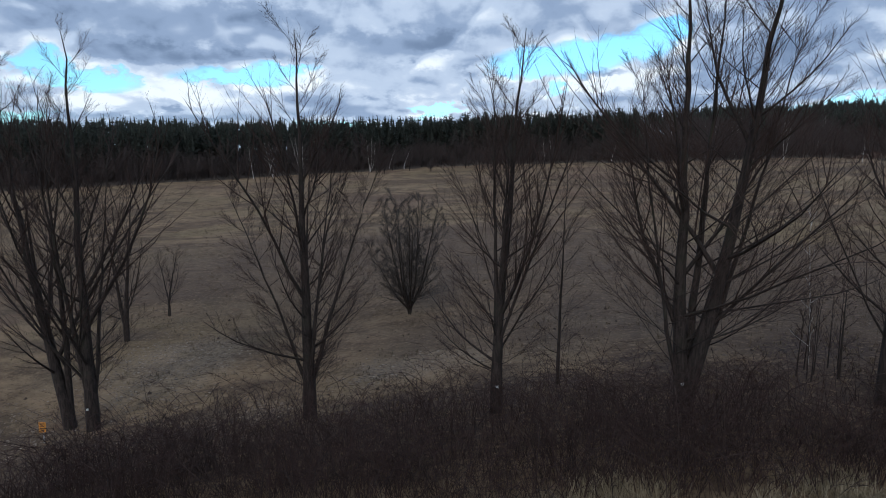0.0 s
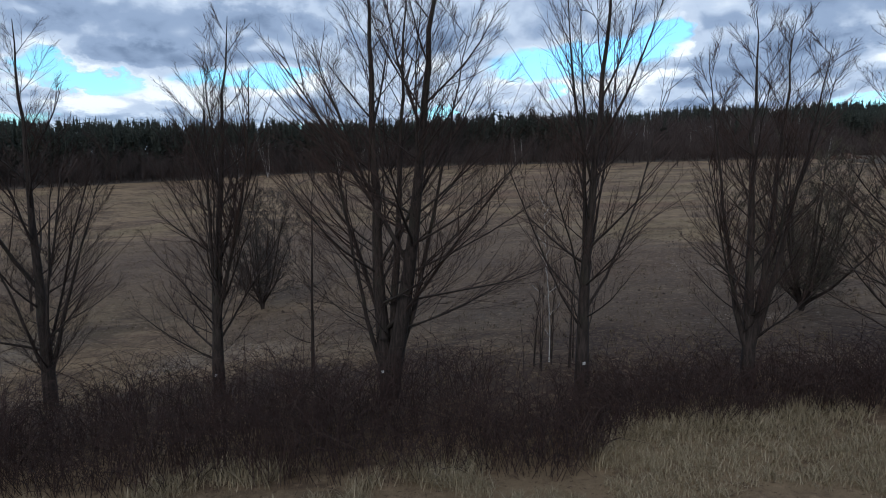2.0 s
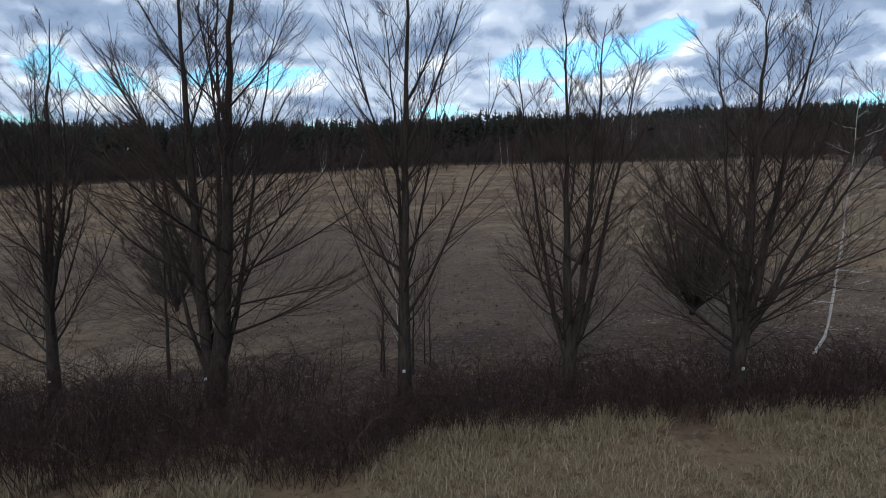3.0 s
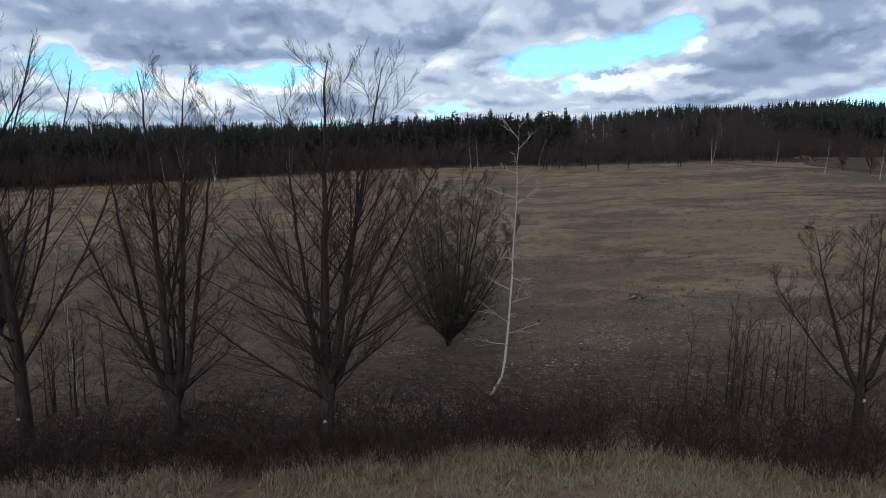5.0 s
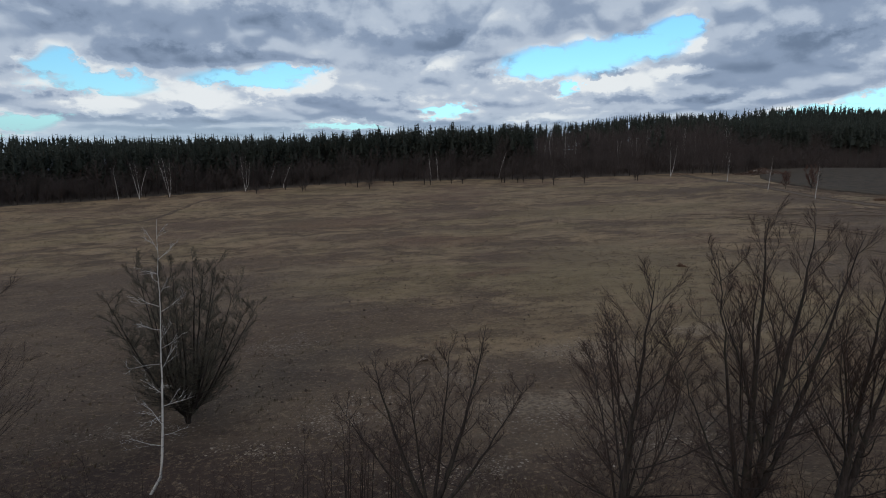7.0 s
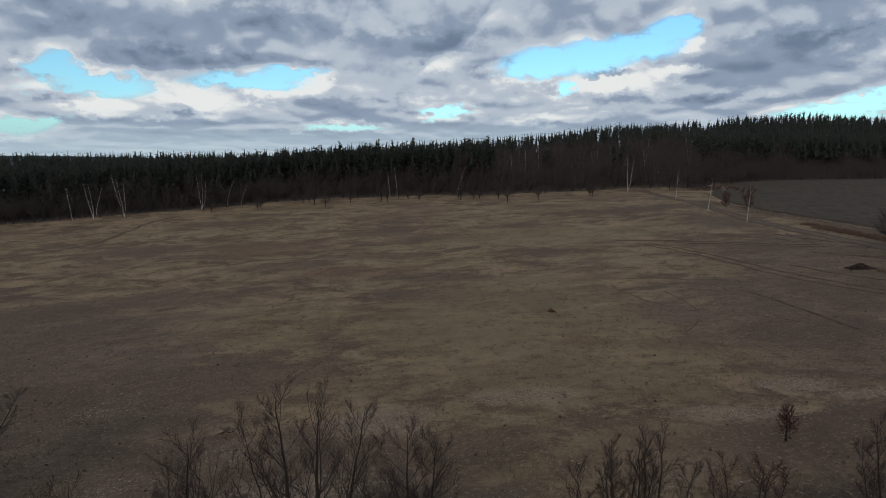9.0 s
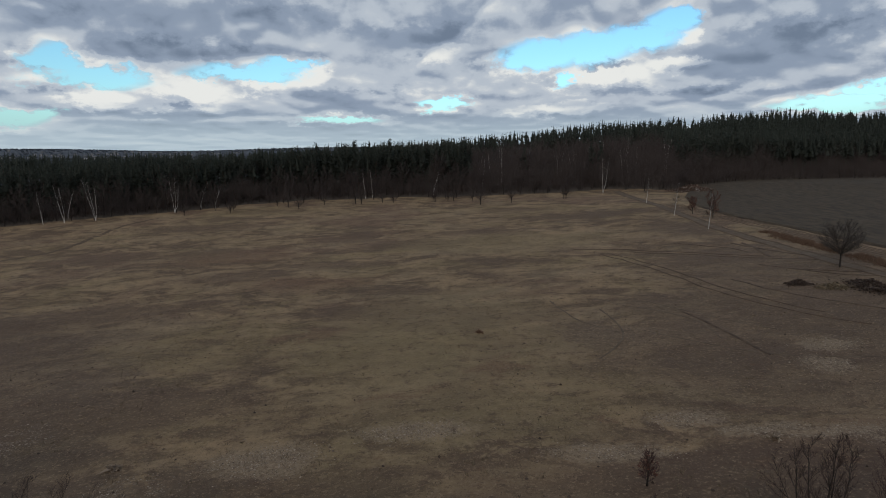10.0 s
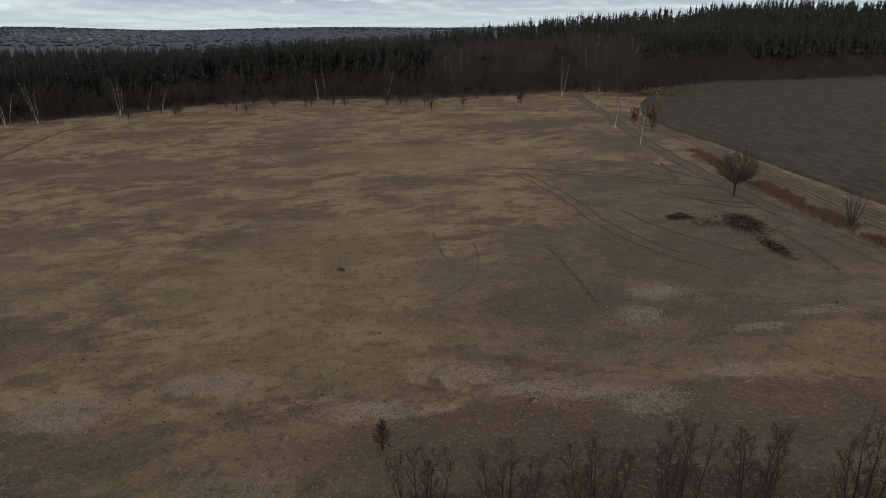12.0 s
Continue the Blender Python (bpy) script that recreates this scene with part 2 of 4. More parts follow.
def ground_material():
    m, t, b = material("meadow", 0.95)
    p = where(t)
    cut = t.nodes.new("ShaderNodeSeparateXYZ")
    t.links.new(p.socket, cut.inputs[0])
    px, py = Node(t, cut.outputs[0]), Node(t, cut.outputs[1])
    big = noise_of(t, stretched(t, p, 0.75, 1.0, 1), 0.06, 6, 0.66, 0.8)
    mid = noise_of(t, stretched(t, p, 0.7, 1.0, 1), 0.34, 9, 0.70, 0.5)
    small = noise_of(t, stretched(t, p, 0.8, 1.0, 1), 1.3, 10, 0.76)
    grit = noise_of(t, p, 5.0, 8, 0.8)
    speck = noise_of(t, p, 4.0, 2, 0.5)
    c = mixed(t, mid.step(0.37, 0.61), (0.104, 0.069, 0.043), (0.318, 0.218, 0.126))
    c = mixed(t, big.step(0.50, 0.64) * 0.55, c, (0.225, 0.168, 0.083))
    c = mixed(t, big.op("MULTIPLY", -1.0).step(-0.47, -0.36) * 0.75, c, (0.170, 0.106, 0.071))
    blot = noise_of(t, stretched(t, p, 0.55, 1.0, 1), 0.13, 5, 0.62, 0.6)
    c = mixed(t, blot.step(0.50, 0.65) * 0.78, c, (0.112, 0.074, 0.049))
    c = mixed(t, blot.op("MULTIPLY", -1.0).step(-0.49, -0.35) * 0.42, c, (0.320, 0.234, 0.145))
    # patches of their own, with ragged edges
    wob_x, wob_y = px + (mid - 0.5) * 14.0 + (small - 0.5) * 4.0, py + (mid - 0.5) * 11.0 + (small - 0.5) * 3.0 + (big - 0.5) * 10.0
    for spots, amount, col in PATCHES:
        near = None
        for x, y, rx, ry in spots:
            d = (((wob_x - x) * (1 / rx)).op("POWER", 2.0) + ((wob_y - y) * (1 / ry)).op("POWER", 2.0)).op("SQRT")
            near = d if near is None else near.op("MINIMUM", d)
        c = mixed(t, near.op("MULTIPLY", -1.0).step(-1.3, -0.5) * amount, c, col)
    for x, y, rx, ry in ((57.6, 31.6, 3.4, 0.9), (62.4, 35.1, 2.4, 1.1), (65.4, 33.3, 2.6, 0.8), (68.6, 32.6, 2.4, 0.8), (71.2, 31.5, 2.0, 1.5), (76.8, 33.7, 2.6, 0.7), (75.9, 44.9, 2.2, 1.6), (73.7, 41.3, 1.5, 1.8), (79.7, 38.3, 2.0, 0.6), (84.3, 39.8, 2.0, 0.6), (48.2, 34.6, 3.4, 1.2), (41, 32.6, 3, 2.0), (38.5, 26.6, 3.6, 1.2), (23.8, 20.2, 2.6, 0.8), (-5.4, 28.5, 2.6, 3.6), (4.2, 26.2, 3.2, 1.5)):
        d = (((px + (small - 0.5) * 2.5 - x) * (1 / rx)).op("POWER", 2.0) + ((py + (mid - 0.5) * 3.0 + (small - 0.5) * 1.5 - y) * (1 / ry)).op("POWER", 2.0)).op("SQRT")
        c = mixed(t, d.op("MULTIPLY", -1.0).step(-1.2, -0.5) * grit.step(0.36, 0.62) * 0.66, c, (0.380, 0.292, 0.208))
    c = mixed(t, small.step(0.50, 0.66) * 0.75, c, (0.085, 0.054, 0.037))
    c = mixed(t, speck.step(0.64, 0.72) * 0.45, c, (0.075, 0.045, 0.031))
    fleck = noise_of(t, p, 11.0, 3, 0.6)
    c = mixed(t, fleck.step(0.58, 0.68) * 0.72, c, (0.080, 0.050, 0.034))
    rust = noise_of(t, p, 0.45, 5, 0.7)
    c = mixed(t, rust.step(0.62, 0.72) * 0.45, c, (0.150, 0.080, 0.048))
    c = mixed(t, grit.step(0.50, 0.66) * 0.62, c, (0.367, 0.259, 0.162))
    worn = t.nodes.new("ShaderNodeMix")
    worn.data_type, worn.blend_type = "RGBA", "MULTIPLY"
    worn.inputs[0].default_value, worn.inputs[7].default_value = 1.0, (0.865, 0.855, 0.825, 1)
    t.links.new(c.socket, worn.inputs[6])
    c = Node(t, worn.outputs[2])
    t.links.new(c.socket, b.inputs["Base Color"])
    bumped(t, b, small * 0.7 + grit * 0.3, 0.9, 0.22)
    return m


def plain(name, dark, pale, scale, stretch=(1, 1, 1), bump=0.3, rough=0.95):
    m, t, b = material(name, rough)
    p = where(t)
    n = noise_of(t, stretched(t, p, *stretch), scale, 6, 0.62)
    k = noise_of(t, p, scale * 7, 4, 0.65)
    c = mixed(t, (n * 0.65 + k * 0.35).step(0.36, 0.64), dark, pale)
    t.links.new(c.socket, b.inputs["Base Color"])
    bumped(t, b, k, bump, 0.05)
    return m


MEADOW = ground_material()
MUD = plain("track_mud", (0.070, 0.046, 0.030), (0.130, 0.088, 0.055), 0.9)
RUT = plain("wet_rut", (0.058, 0.039, 0.027), (0.108, 0.073, 0.048), 0.9)
DIRT = plain("track_dirt", (0.080, 0.057, 0.039), (0.140, 0.101, 0.067), 0.7)
PLOUGH = plain("fallow_soil", (0.036, 0.025, 0.0155), (0.078, 0.056, 0.034), 0.7, (1.5, 0.5, 1), 0.9)
ORANGE = plain("orange_paint", (0.62, 0.24, 0.03), (0.75, 0.32, 0.05), 6, bump=0.1, rough=0.5)
WHITE = plain("white_tag", (0.40, 0.40, 0.39), (0.55, 0.55, 0.53), 6, bump=0.1, rough=0.6)
BLACK = plain("black_paint", (0.02, 0.02, 0.02), (0.04, 0.04, 0.04), 6, bump=0.1, rough=0.6)
POST = plain("post_metal", (0.20, 0.19, 0.18), (0.32, 0.31, 0.30), 5, bump=0.1, rough=0.6)
# distance haze is put into this blue-grey colour of far woods and fields
HAZED_FARLAND = plain("haze_tinted_woods_and_fields", (0.046, 0.053, 0.066), (0.076, 0.079, 0.088), 0.0065, (1, 0.5, 1), 0.0)
FLOOR = plain("forest_floor", (0.055, 0.044, 0.035), (0.10, 0.078, 0.060), 0.6)


# ---- ground ----
def rise(x, y):
    """Height of the ground."""
    xs = max(-70.0, min(x, 100.0))
    ys = max(2.0, min(y, 160.0))
    z = -0.195 + 0.06198 * xs - 0.03779 * ys - 0.0003246 * xs * ys + 0.0001187 * xs * xs + 0.0004485 * ys * ys
    z += 0.5 * math.exp(-(((y - 18.5) / 6) ** 2)) * max(0.0, min(1.0, (34 - x) / 14))
    for cx, cy, sx, sy, h in ((-3, 34, 11, 6, -0.55), (-9, 21.5, 6.5, 6, -1.3), (1, 24, 7, 5, -0.5), (46, 46, 12, 13, 0.42), (68, 38, 13, 12, -0.45), (91, 120, 9, 16, 0.6), (88, 152, 14, 10, -0.5)):
        z += h * math.exp(-(((x - cx) / sx) ** 2) - ((y - cy) / sy) ** 2)
    if y < 2:
        z += 0.03 * (y - 2) if y > -60 else -1.86
    far = max(0.0, math.hypot(x - 40, y - 60) - 170)
    if far > 0:
        k = min(1.0, far / 700)
        z = z * (1 - k) - 6 * k
        hill = max(0.0, min(1.0, (far - 1900) / 1900))
        z += 56 * hill * hill * (3 - 2 * hill) * (0.86 + 0.16 * math.sin(x / 620 + 1.0) + 0.10 * math.sin(x / 270 + y / 900))
    else:
        z += 0.16 * noise.noise((x * 0.09, y * 0.09, 0)) + 0.07 * noise.noise((x * 0.4, y * 0.4, 3))
    return z


def mesh_of(name, verts, faces, mat, smooth=True):
    me = bpy.data.meshes.new(name)
    me.from_pydata(verts, [], faces)
    me.materials.append(mat)
    if smooth:
        me.polygons.foreach_set("use_smooth", [True] * len(me.polygons))
    me.update()
    return me


def spaced(lo, hi, step, reach):
    out = []
    v = lo
    while v < hi:
        out.append(v)
        v += step
    out.append(hi)
    s = step
    up, down = hi, lo
    while up < reach:
        s *= 1.22
        up, down = up + s, down - s
        out.append(min(up, reach)), out.insert(0, max(down, -reach))
    return out


gx, gy = spaced(-30, 105, 0.75, 4700), spaced(8, 165, 0.75, 4700)
verts = [(x, y, rise(x, y)) for y in gy for x in gx]
w = len(gx)
faces = [(j * w + i, j * w + i + 1, (j + 1) * w + i + 1, (j + 1) * w + i) for j in range(len(gy) - 1) for i in range(w - 1)]
land = mesh_of("ground", verts, faces, MEADOW)
# ground beyond 215 m takes the colour with haze painted in
land.materials.append(HAZED_FARLAND)
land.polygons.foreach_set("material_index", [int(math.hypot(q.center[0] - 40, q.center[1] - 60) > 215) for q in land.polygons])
tagged(new("ground", land), "gently sloping meadow of dry brown winter grass", "ground", kind="structure")


def strip(name, line, width, mat, label, category, lift=0.02, rough=0.06):
    """A band laid along a line on the ground."""
    v, f = [], []
    pts = []
    for i in range(len(line) - 1):
        a, b, c, d = (Vector(line[max(0, min(len(line) - 1, i + k))]) for k in (-1, 0, 1, 2))
        n = max(2, int((c - b).length / 0.6))
        for k in range(n):
            t = k / n
            p = 0.5 * (2 * b + (c - a) * t + (2 * a - 5 * b + 4 * c - d) * t * t + (3 * b - a - 3 * c + d) * t ** 3)
            pts.append((p.x + 0.25 * noise.noise((p.x * 0.2, p.y * 0.2, 4)), p.y + 0.25 * noise.noise((p.x * 0.2, p.y * 0.2, 6))))
    pts.append(tuple(line[-1]))
    for i, (x, y) in enumerate(pts):
        a, b = pts[max(0, i - 2)], pts[min(len(pts) - 1, i + 2)]
        L = math.hypot(b[0] - a[0], b[1] - a[1]) or 1
        nx, ny = (b[1] - a[1]) / L, -(b[0] - a[0]) / L
        for s in (-1, -0.5, 0, 0.5, 1):
            ww = width / 2 * (1 + 0.35 * noise.noise((x * 0.5, y * 0.5, s + 5)))
            px, py = x + nx * s * ww, y + ny * s * ww
            v.append((px, py, rise(px, py) + (lift if abs(s) < 1 else -0.06) + rough * noise.noise((px, py, 9)) * (abs(s) < 1)))
        if i:
            k = i * 5
            f += [(k - 5 + q, k - 4 + q, k + 1 + q, k + q) for q in range(4)]
    return tagged(new(name, mesh_of(name, v, f, mat)), label, category, kind="structure")


# the fallow field beyond the track
def field_side(y):
    line = ((0, 103.2), (66, 103.4), (82, 102.6), (96, 101.6), (110, 98.8), (124, 99.0), (138, 103.0), (150, 109.0), (170, 122.0), (255, 150.0))
    for (y0, x0), (y1, x1) in zip(line, line[1:]):
        if y <= y1:
            return x0 + (x1 - x0) * (y - y0) / (y1 - y0)
    return 150.0


v, f = [], []
cols, rows_ = 90, 90
for j in range(rows_ + 1):
    for i in range(cols + 1):
        y = 20 + 235 * j / rows_
        x0 = field_side(y)
        x = x0 + (330 - x0) * (i / cols) ** 1.4
        v.append((x, y, rise(x, y) + 0.22 + 0.05 * math.sin(x * 2.2 + y * 0.8) * (i > 0) - 0.3 * (i == 0)))
f = [(j * (cols + 1) + i, j * (cols + 1) + i + 1, (j + 1) * (cols + 1) + i + 1, (j + 1) * (cols + 1) + i) for j in range(rows_) for i in range(cols)]
tagged(new("fallow_field", mesh_of("fallow_field", v, f, PLOUGH)), "dark fallow field with faint plough lines", "field", kind="structure")

TRACK = [(93.9, 18), (93.5, 50), (92.7, 75), (92.2, 105), (92.4, 135), (92.9, 154)]
strip("field_track", TRACK, 3.0, DIRT, "trodden earth track along the meadow", "track", 0.03)
for off in (-0.8, 0.8):
    strip("track_rut", [(x + off, y) for x, y in TRACK], 0.55, MUD, "muddy wheel rut of the field track", "track", 0.07)
for off in (-1.5, -0.75, 0.0, 0.7, 1.4):
    strip("field_rut", [(99.2 + off, 18), (99.7 + off, 52), (99.9 + off, 64), (100.0 + off, 80), (99.6 + off, 95), (98.0 + off, 110), (95.6 + off, 124)], 0.40, MUD, "muddy wheel rut beside the fallow field", "track", 0.05)
strip("footpath", [(-24, 92), (-16, 100), (-12.9, 107), (-13.4, 117), (-13.0, 126), (-10, 134)], 1.6, MUD, "faint path worn through the grass", "path", 0.02)


# ---- far hills: tree line and village ----
rg = random.Random(9)
v, f = [], []
for _ in range(5000):
    x, y = rg.uniform(-4300, 900), rg.uniform(1100, 4500)
    z, r, h = rise(x, y), rg.uniform(4, 9), rg.uniform(2.5, 5)
    n = len(v)
    v += [(x + r * math.cos(1.05 * k) * rg.uniform(0.6, 1.2), y + r * math.sin(1.05 * k), z + h * rg.uniform(0.2, 0.5)) for k in range(6)] + [(x, y, z + h), (x + r * 0.5, y, z + h * 0.85), (x, y, z - 3)]
    f += [(n + k, n + (k + 1) % 6, n + 6 + (k % 2)) for k in range(6)] + [(n + (k + 1) % 6, n + k, n + 8) for k in range(6)]
# the far trees share the haze-tinted colour
tagged(new("far_trees", mesh_of("far_trees", v, f, HAZED_FARLAND, False)), "distant trees along the hill crest", "trees", kind="stuff")
HOUSE = blades("far_house_walls", (0.12, 0.115, 0.115), (0.18, 0.17, 0.165), (0.27, 0.255, 0.245))
v, f = [], []
for _ in range(120):
    x, y = rg.gauss(-1350, 300), rg.gauss(2500, 380)
    z, a, b, h = rise(x, y) - 0.5, rg.uniform(3.5, 6), rg.uniform(3, 5), rg.uniform(3, 4.5)
    n = len(v)
    v += [(x - a, y - b, z), (x + a, y - b, z), (x + a, y + b, z), (x - a, y + b, z), (x - a, y - b, z + h), (x + a, y - b, z + h), (x + a, y + b, z + h), (x - a, y + b, z + h), (x - a, y, z + h * 1.6), (x + a, y, z + h * 1.6)]
    f += [(n, n + 1, n + 5, n + 4), (n + 1, n + 2, n + 6, n + 9, n + 5), (n + 2, n + 3, n + 7, n + 6), (n + 3, n, n + 4, n + 8, n + 7), (n + 4, n + 5, n + 9, n + 8), (n + 6, n + 7, n + 8, n + 9)]
tagged(new("far_village", mesh_of("far_village", v, f, HOUSE, False)), "pale houses of a distant village on the hillside", "village", kind="stuff")


# ---- plants ----
def tube(v, f, pts, radii, sides):
    """A tapered tube through points, appended to the lists."""
    base = len(v)
    n = len(pts)
    for i in range(n):
        d = pts[min(i + 1, n - 1)] - pts[max(i - 1, 0)]
        if d.length < 1e-6:
            d = Vector((0, 0, 1))
        a = d.orthogonal().normalized() if abs(d.z) > 0.95 * d.length else d.cross(Vector((0, 0, 1))).normalized()
        b = d.cross(a).normalized()
        for k in range(sides):
            t = 6.28319 * k / sides
            q = pts[i] + (a * math.cos(t) + b * math.sin(t)) * radii[i]
            v.append((q.x, q.y, q.z))
    for i in range(n - 1):
        for k in range(sides):
            k2 = (k + 1) % sides
            f.append((base + i * sides + k, base + i * sides + k2, base + (i + 1) * sides + k2, base + (i + 1) * sides + k))
    f.append(tuple(base + (n - 1) * sides + k for k in range(sides)))


def spike(v, f, a, b, r):
    """A twig: a three-sided point."""
    d = (b - a).normalized()
    u = d.orthogonal().normalized() * r
    w2 = d.cross(u)
    n = len(v)
    for q in (a + u, a - u * 0.5 + w2 * 0.87, a - u * 0.5 - w2 * 0.87, b):
        v.append((q.x, q.y, q.z))
    f += [(n, n + 1, n + 3), (n + 1, n + 2, n + 3), (n + 2, n, n + 3)]


def bend(rng, start, way, length, n, lift, wobble):
    """Points of a branch that leaves along way and bends upward."""
    pts, p, d = [start.copy()], start.copy(), way.normalized()
    for i in range(n):
        d = (d + Vector((rng.gauss(0, wobble), rng.gauss(0, wobble), rng.gauss(0, wobble) + lift))).normalized()
        p = p + d * (length / n)
        pts.append(p.copy())
    return pts


def along(pts, f):
    k = f * (len(pts) - 1)
    i = min(int(k), len(pts) - 2)
    return pts[i].lerp(pts[i + 1], k - i), (pts[i + 1] - pts[i]).normalized()


def across(rng, way, sign):
    """A direction to one side of a branch."""
    u = way.cross(Vector((0, 0, 1)))
    u = u.normalized() if u.length > 0.15 else Vector((1, 0, 0))
    w2 = way.cross(u).normalized()
    k = rng.gauss(0, 0.75)
    return u * (sign * math.cos(k)) + w2 * math.sin(k)


def bare_tree_meshes(seed, stems, thin=False, first=0.13, limbs=20, spread=0.30, branches=7, twigs=4, angle=54, lift=0.075, twig_r=0.0038, low_long=1.0, fork=0.7, curve=1.15, tight=1.0, seg=3, arms=(), leaders=True, rays=4):
    """Trunk and crown meshes of a leafless tree. stems: (foot x, foot y, top x, top y, height, radius)."""
    rng = random.Random(seed)
    tv, tf, cv, cf = [], [], [], []
    for order, (fx, fy, ox, oy, high, rad) in enumerate(stems):
        n = 16
        pts = []
        for i in range(n + 1):
            s = i / n
            k = max(0.0, (s * high - fork) / max(0.3, high - fork)) ** curve
            pts.append(Vector((fx * min(1, s * 4) + (ox - fx) * k, fy * min(1, s * 4) + (oy - fy) * k, high * s - 0.15 * (i == 0))))
            if i > 2:
                pts[-1].x += rng.gauss(0, 0.0035 * high * s) * tight
                pts[-1].y += rng.gauss(0, 0.0035 * high * s) * tight
        radii = [rad * (1.0 - 0.96 * (i / n) ** 0.65) * (0.98 if i == 0 else 1.15) for i in range(n + 1)]
        tube(tv, tf, pts, radii, 7 if seg > 2 else 5)
        turn = rng.random() * 6.28
        for q in range(limbs):
            fr = first + (0.97 - first) * (q + rng.random() * 0.7) / limbs
            p, d = along(pts, fr)
            turn += 2.4 + rng.gauss(0, 0.35)
            tilt = radians(angle * (1.25 - 0.5 * fr) + rng.gauss(0, 7))
            out = Vector((math.cos(turn) * math.sin(tilt), math.sin(turn) * math.sin(tilt), math.cos(tilt)))
            length = high * spread * (1.06 - fr) ** 0.5 * rng.uniform(0.65, 1.15) * (low_long if fr < 0.45 else 1.0) + 0.2
            lr = max(0.008, rad * (1 - 0.9 * fr) * rng.uniform(0.15, 0.30))
            many = branches
            if q % rays == 1 and fr < 0.66 and leaders and (order == 0 or rad > 0.085 and order < 2):
                tilt = radians(rng.uniform(24, 38))
                out = Vector((math.cos(turn) * math.sin(tilt), math.sin(turn) * math.sin(tilt), math.cos(tilt)))
                length = (high - p.z) * rng.uniform(0.55, 0.86)
                lr = max(0.012, rad * (1 - 0.85 * fr) * rng.uniform(0.30, 0.45))
                many = int(branches * 1.6)
            if order == 1 and q < len(arms):
                at, turn, tilt, length = arms[q]
                p, d = along(pts, at)
                out = Vector((math.cos(turn) * math.sin(tilt), math.sin(turn) * math.sin(tilt), math.cos(tilt)))
                lr = 0.028
            lp = bend(rng, p, out, length, seg * 2, lift if many == branches else 0.08, 0.06)
            tube(cv if thin else tv, cf if thin else tf, lp, [lr * (1 - 0.86 * i / (seg * 2)) for i in range(seg * 2 + 1)], 4 if seg > 2 else 3)
            flip = 1 if rng.random() < 0.5 else -1
            for q2 in range(many):
                g = 0.16 + 0.80 * (q2 + rng.random()) / many
                bp, bd = along(lp, g)
                flip = -flip
                side = across(rng, bd, flip)
                bl = length * (0.13 + 0.52 * (1 - g)) * rng.uniform(0.55, 1.25) + 0.06
                pts2 = bend(rng, bp, bd * 0.80 + side * 0.62 + Vector((0, 0, 0.12)), bl, seg, lift * 1.5, 0.08)
                br = max(twig_r * 1.3, lr * 0.34 * (1.2 - 0.6 * g))
                tube(cv, cf, pts2, [br * (1 - 0.8 * i / seg) for i in range(seg + 1)], 3)
                for q3 in range(twigs):
                    h = 0.12 + 0.86 * (q3 + rng.random()) / twigs
                    wp, wd = along(pts2, h)
                    flip = -flip
                    way = (wd * 0.80 + across(rng, wd, flip) * 0.66 + Vector((0, 0, 0.20))).normalized()
                    spike(cv, cf, wp, wp + way * (bl * (0.16 + 0.42 * (1 - h)) * rng.uniform(0.6, 1.3) + 0.05), twig_r)
    return (tv, tf), (cv, cf)


